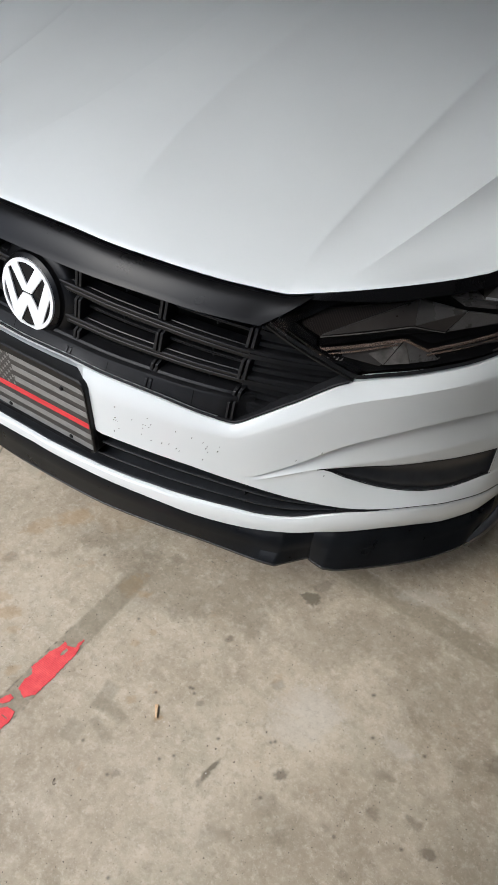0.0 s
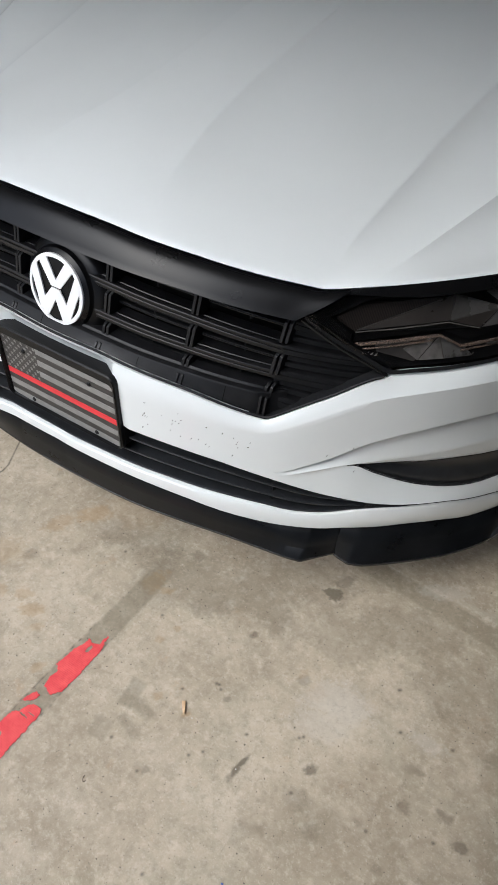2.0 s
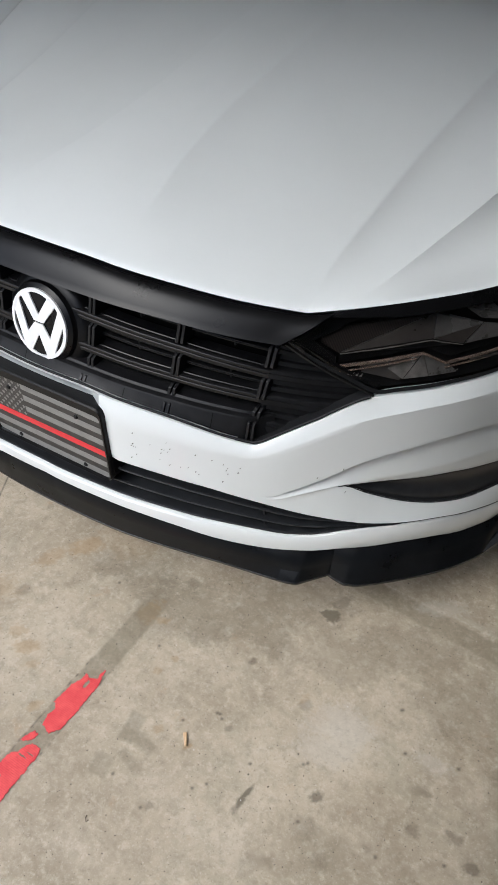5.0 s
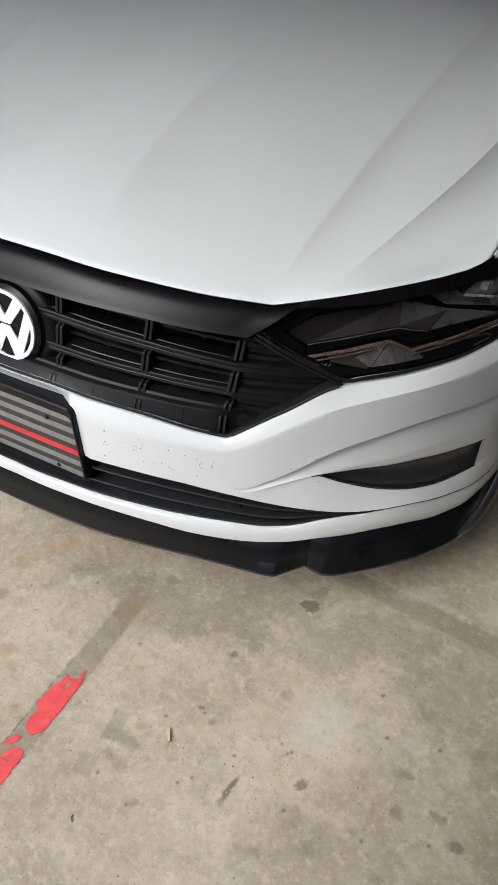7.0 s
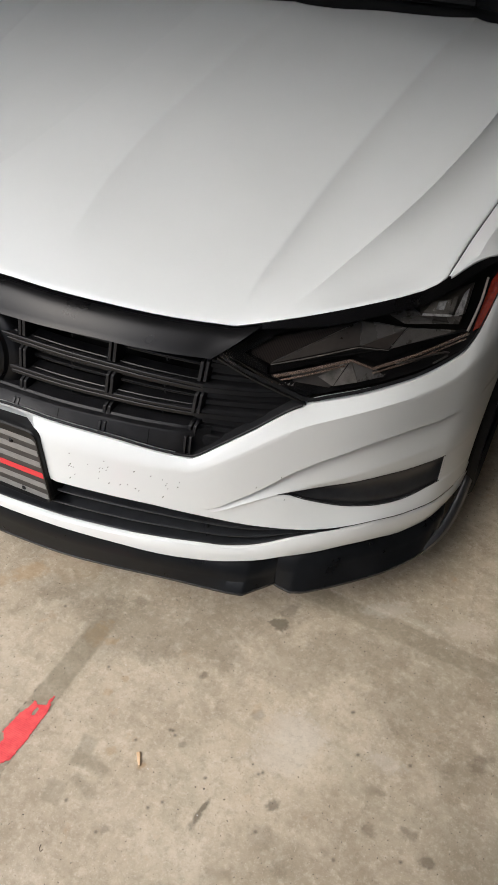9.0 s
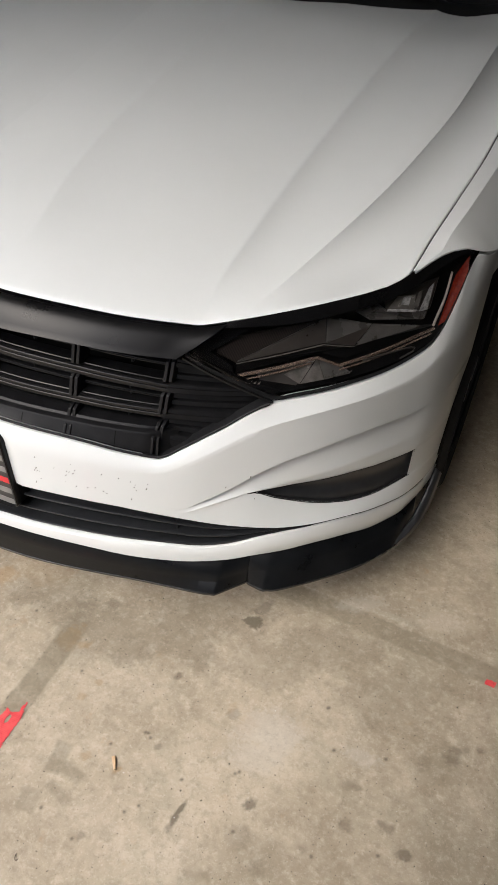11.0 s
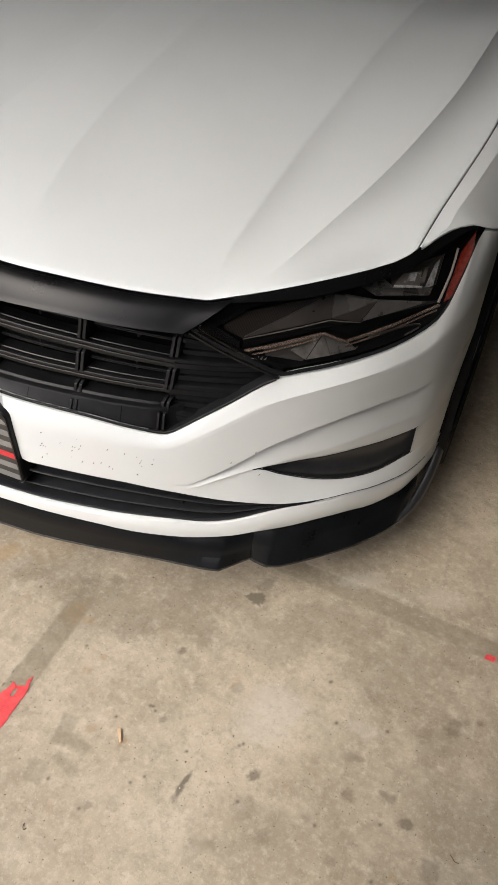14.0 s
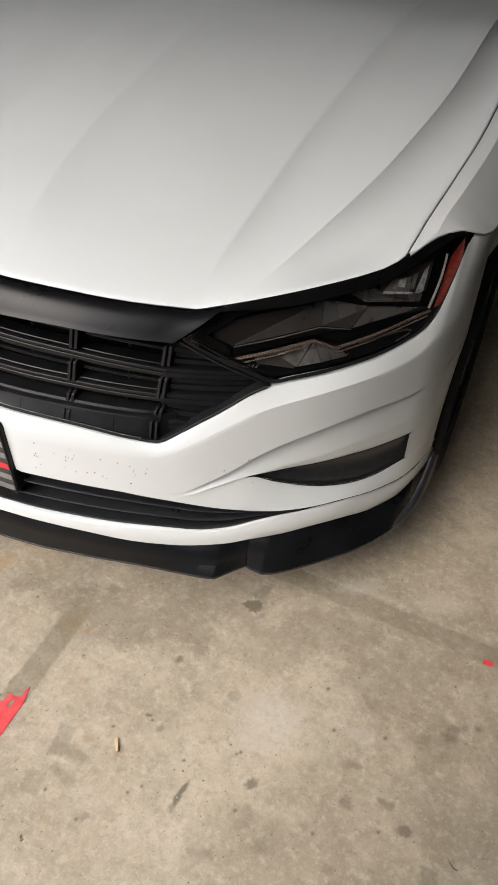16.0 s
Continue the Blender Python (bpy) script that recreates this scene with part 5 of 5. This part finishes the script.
for y, z, w in ((2.1, 1.41, 0.58), (2.3, 1.44, 0.60), (2.7, 1.457, 0.61), (3.2, 1.44, 0.61), (3.45, 1.40, 0.60)):
    rows.append([(w * float(u), y + (0.08 * u * u if y < 2.2 else 0), z - 0.045 * float(u * u)) for u in np.linspace(-1, 1, 15)])
part("roof", sheet(rows), WHITE, car, "white painted roof")
part("rear_window", sheet([[(0.60 * float(u), 3.45, 1.40 - 0.045 * float(u * u)) for u in np.linspace(-1, 1, 15)], [(0.68 * float(u), 3.8, 1.24 - 0.04 * float(u * u)) for u in np.linspace(-1, 1, 15)], [(0.74 * float(u), 4.1, 1.085 - 0.015 * float(u * u)) for u in np.linspace(-1, 1, 15)]]), DARK_GLASS, car, "dark rear window")
part("trunk_lid", sheet([[(w * float(u), y, z - 0.015 * float(u * u)) for u in np.linspace(-1, 1, 15)] for y, z, w in ((4.1, 1.085, 0.74), (4.45, 1.08, 0.70), (4.6, 1.07, 0.66), (4.68, 1.0, 0.66), (4.70, 0.75, 0.70), (4.70, 0.45, 0.72), (4.64, 0.25, 0.70))]), WHITE, car, "white painted trunk lid and tail")
bm = bmesh.new()
box(bm, (0, 2.45, 0.235), (1.44, 4.2, 0.07))
part("underbody", bm, BLACK_DEEP, car, "dark underbody", smooth=False)
# plain box, coloured near-black for the shade behind the grille
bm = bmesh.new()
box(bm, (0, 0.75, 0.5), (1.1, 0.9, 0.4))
part("engine_bay", bm, BLACK_DEEP, car, "black box standing in for the shaded engine bay", smooth=False)


def wheel(x, y):
    sgn = 1 if x > 0 else -1
    hub = empty("wheel", "", "")
    hub.parent = car
    tagged(hub, "alloy wheel with black tyre")
    m = Matrix.Translation((x, y, AXLE_Z))
    bm = lathe([(0.215, -0.085), (0.25, -0.1), (0.30, -0.102), (0.318, -0.088), (0.325, -0.05), (0.325, 0.05), (0.318, 0.088), (0.30, 0.102), (0.25, 0.1), (0.215, 0.085)], 56)
    bm.transform(m)
    part("tyre", bm, RUBBER, hub)
    bm = lathe([(0.218, -0.09), (0.212, 0.0), (0.205, sgn * 0.07), (0.222, sgn * 0.092), (0.218, sgn * 0.096)], 48)
    bm.transform(m)
    part("rim", bm, RIM, hub)
    for k in range(5):
        bm = bmesh.new()
        vs = box(bm, (sgn * 0.075, 0, 0.115), (0.022, 0.05, 0.2))
        bm.transform(m @ Matrix.Rotation(2 * math.pi * k / 5, 4, "X"))
        part("spoke", bm, RIM, hub, smooth=False, bevel=0.006)
    bm = lathe([(0.0001, sgn * 0.095), (0.03, sgn * 0.094), (0.04, sgn * 0.085), (0.04, sgn * 0.04)], 24)
    bm.transform(m)
    part("hub_cap", bm, RIM, hub)


for wx in (-0.757, 0.757):
    for wy in (AXLE_Y, REAR_AXLE):
        wheel(wx, wy)

# dried specks on the bumper
bm = bmesh.new()
rng = random.Random(5)
for k in range(42):
    x = rng.choice((rng.uniform(0.18, 0.44), rng.uniform(0.18, 0.40), rng.uniform(-0.4, 0.62)))
    z = 0.44 + 0.075 * rng.random() - 0.02 * abs(x) / 0.4
    if abs(x) < 0.17 or not B_LOW(x) + 0.01 < z < B_TOP(x) - 0.02:
        continue
    r = rng.choice((0.0004, 0.0005, 0.0006, 0.0008))
    p = Vector(skin(x, z, 0.0))
    bmesh.ops.create_icosphere(bm, subdivisions=1, radius=1, matrix=Matrix.Translation(p) @ Matrix.Diagonal((r * rng.uniform(0.7, 1.4), 0.003, r, 1)))
tagged(part("bug_specks", bm, BUG, bumper), kind="stuff")

# the car stands a few degrees askew to the door, so its far side lies further back and out
for ob in [o for o in bpy.data.objects if o.type == "MESH"]:
    root = ob
    while root.parent:
        root = root.parent
    if root != car:
        continue
    for v in ob.data.vertices:
        x, y, z = v.co
        if x < 0 and y > 0.12:
            near = min(1, -x / 0.7)
            v.co.z += 0.03 * near * smooth_step(0.3, 0.9, y) * smooth_step(0.5, 0.8, z)
            v.co.x -= 0.17 * near * (min(y, 1.3) - 0.12) * smooth_step(0.12, 0.5, y)
            v.co.y += 0.1 * near * smooth_step(0.12, 1.0, y)
        if y > 1.3:
            v.co.x -= 0.07 * (y - 1.3)

# ---- things on the floor ----
def torn(points, n=9, rough=0.003, seed=1):
    """The outline given, with torn, uneven edges."""
    rg, out = random.Random(seed), []
    for (ax, ay), (bx, by) in zip(points, points[1:] + points[:1]):
        length = math.hypot(bx - ax, by - ay)
        steps = max(1, int(length / 0.007))
        for k in range(steps):
            t = k / steps
            j = rough if k else 0
            out.append((ax + (bx - ax) * t + rg.uniform(-j, j), ay + (by - ay) * t + rg.uniform(-j, j)))
    return out


def inside(x, y, outline):
    odd = False
    for (ax, ay), (bx, by) in zip(outline, outline[1:] + outline[:1]):
        if (ay > y) != (by > y) and x < ax + (y - ay) * (bx - ax) / (by - ay):
            odd = not odd
    return odd


def tape(points, label, seed, rough=0.003, holes=()):
    """A film of tape built cell by cell, so that its edges are ragged and worn holes go through it."""
    outline = torn(points, seed=seed, rough=rough)
    xs, ys = [p[0] for p in outline], [p[1] for p in outline]
    cell = 0.0011
    nx, ny = int((max(xs) - min(xs)) / cell) + 3, int((max(ys) - min(ys)) / cell) + 3
    bm = bmesh.new()
    grid = {}

    def corner(i, j):
        if (i, j) not in grid:
            v = Vector((min(xs) - cell + i * cell, min(ys) - cell + j * cell, 0))
            w = noise.noise(v * 300 + Vector((seed, 0, 0)))
            u = noise.noise(v * 300 + Vector((0, seed, 9)))
            grid[i, j] = bm.verts.new((v.x + 0.0006 * w, v.y + 0.0006 * u, 0.0016 + 0.0004 * noise.noise(v * 110)))
        return grid[i, j]

    for i in range(nx):
        for j in range(ny):
            x, y = min(xs) + (i - 0.5) * cell, min(ys) + (j - 0.5) * cell
            w = noise.noise(Vector((x, y, seed)) * 170)
            e = noise.noise(Vector((y, x, seed)) * 420)
            if not inside(x + 0.002 * w + 0.0014 * e, y + 0.002 * w - 0.0014 * e, outline):
                continue
            if any(math.hypot((x - hx) / a, (y - hy) / b) < 1 + 0.5 * w for hx, hy, a, b in holes):
                continue
            bm.faces.new((corner(i, j), corner(i + 1, j), corner(i + 1, j + 1), corner(i, j + 1)))
    under = bmesh.ops.extrude_face_region(bm, geom=bm.faces[:])
    for v in under["geom"]:
        if isinstance(v, bmesh.types.BMVert):
            v.co.z = 0.0003
    bmesh.ops.recalc_face_normals(bm, faces=bm.faces)
    return tagged(part("floor_tape", bm, TAPE_RED, None, label, False), category="tape", group="worn red floor tape")


tape([(0.244, -0.174), (0.239, -0.188), (0.241, -0.2), (0.226, -0.206), (0.214, -0.202), (0.205, -0.243), (0.202, -0.266), (0.200, -0.283), (0.212, -0.289), (0.208, -0.31), (0.214, -0.33), (0.237, -0.337), (0.251, -0.319), (0.250, -0.297), (0.252, -0.263), (0.251, -0.209)], "torn strip of red tape stuck to the concrete floor", 2, 0.0022, [(0.229, -0.221, 0.004, 0.009), (0.222, -0.203, 0.003, 0.004), (0.246, -0.19, 0.002, 0.004)])
tape([(0.198, -0.44), (0.203, -0.401), (0.212, -0.394), (0.216, -0.379), (0.226, -0.368), (0.244, -0.367), (0.250, -0.385), (0.249, -0.408), (0.250, -0.48), (0.248, -0.56), (0.252, -0.66), (0.20, -0.66), (0.203, -0.55)], "long torn strip of red tape stuck to the concrete floor", 3, 0.0022, [(0.215, -0.452, 0.004, 0.011), (0.223, -0.395, 0.012, 0.0018), (0.236, -0.385, 0.009, 0.0015), (0.206, -0.47, 0.003, 0.006)])
tape([(0.200, -0.376), (0.204, -0.358), (0.210, -0.347), (0.221, -0.349), (0.219, -0.361), (0.212, -0.369)], "small torn scrap of red tape on the concrete floor", 4, 0.002)
tape([(1.074, 0.273), (1.094, 0.273), (1.092, 0.260), (1.072, 0.260)], "small square scrap of red tape on the concrete floor", 5, 0.0015)

bm = bmesh.new()
box(bm, (0, 0, 0.0027), (0.027, 0.0075, 0.0052))
for v in bm.verts:
    if v.co.x > 0:
        v.co.y *= 0.55
    v.co.z += 0.0008 * math.sin(90 * v.co.x)
    v.co.z = max(v.co.z, 0.0002)
ob = part("wood_chip", bm, WOOD, None, "small pale wood splinter lying on the floor", False, bevel=0.0008)
ob.matrix_basis = pose(0.466, -0.207, 0.0, 0, 0, -53)
tagged(ob, category="wood chip")
path = through_points([(0.398, -0.410, 0.0009), (0.400, -0.416, 0.003), (0.404, -0.420, 0.002), (0.406, -0.415, 0.0009)], 10)
ob = part("dry_stem", bar(path, [(-0.0005, -0.0008), (0.0005, -0.0008), (0.0005, 0.0005), (-0.0005, 0.0005)]), TWIG, None, "tiny curled dry leaf stem on the floor")
tagged(ob, category="debris")
path = through_points([(1.089, -0.146, 0.0007), (1.094, -0.150, 0.002), (1.099, -0.154, 0.0012), (1.106, -0.153, 0.0007)], 10)
ob = part("dry_stem", bar(path, [(-0.0006, -0.0006), (0.0006, -0.0006), (0.0006, 0.0005), (-0.0006, 0.0005)]), TWIG, None, "thin dark dry stem on the floor")
tagged(ob, category="debris")
rg = random.Random(9)
bm = bmesh.new()
for gx, gy in ((0.924, 0.305), (0.869, 0.301), (0.975, -0.065), (0.491, -0.214), (0.615, -0.244), (1.143, -0.179), (0.70, 0.02), (0.33, -0.05), (0.82, 0.12)):
    r = rg.uniform(0.0009, 0.0015)
    bmesh.ops.create_icosphere(bm, subdivisions=1, radius=1, matrix=Matrix.Translation((gx, gy, r * 0.6)) @ Matrix.Diagonal((r, r * rg.uniform(0.7, 1.2), r * 0.7, 1)))
tagged(part("grit", bm, GRIT, None, "tiny pale grit scattered on the concrete floor", False), category="grit", kind="stuff")
bm = bmesh.new()
box(bm, (0.703, -0.408, 0.0011), (0.004, 0.003, 0.0018))
ob = part("plastic_scrap", bm, BLUE, None, "tiny blue plastic scrap on the concrete floor", False, bevel=0.0004)
tagged(ob, category="debris")
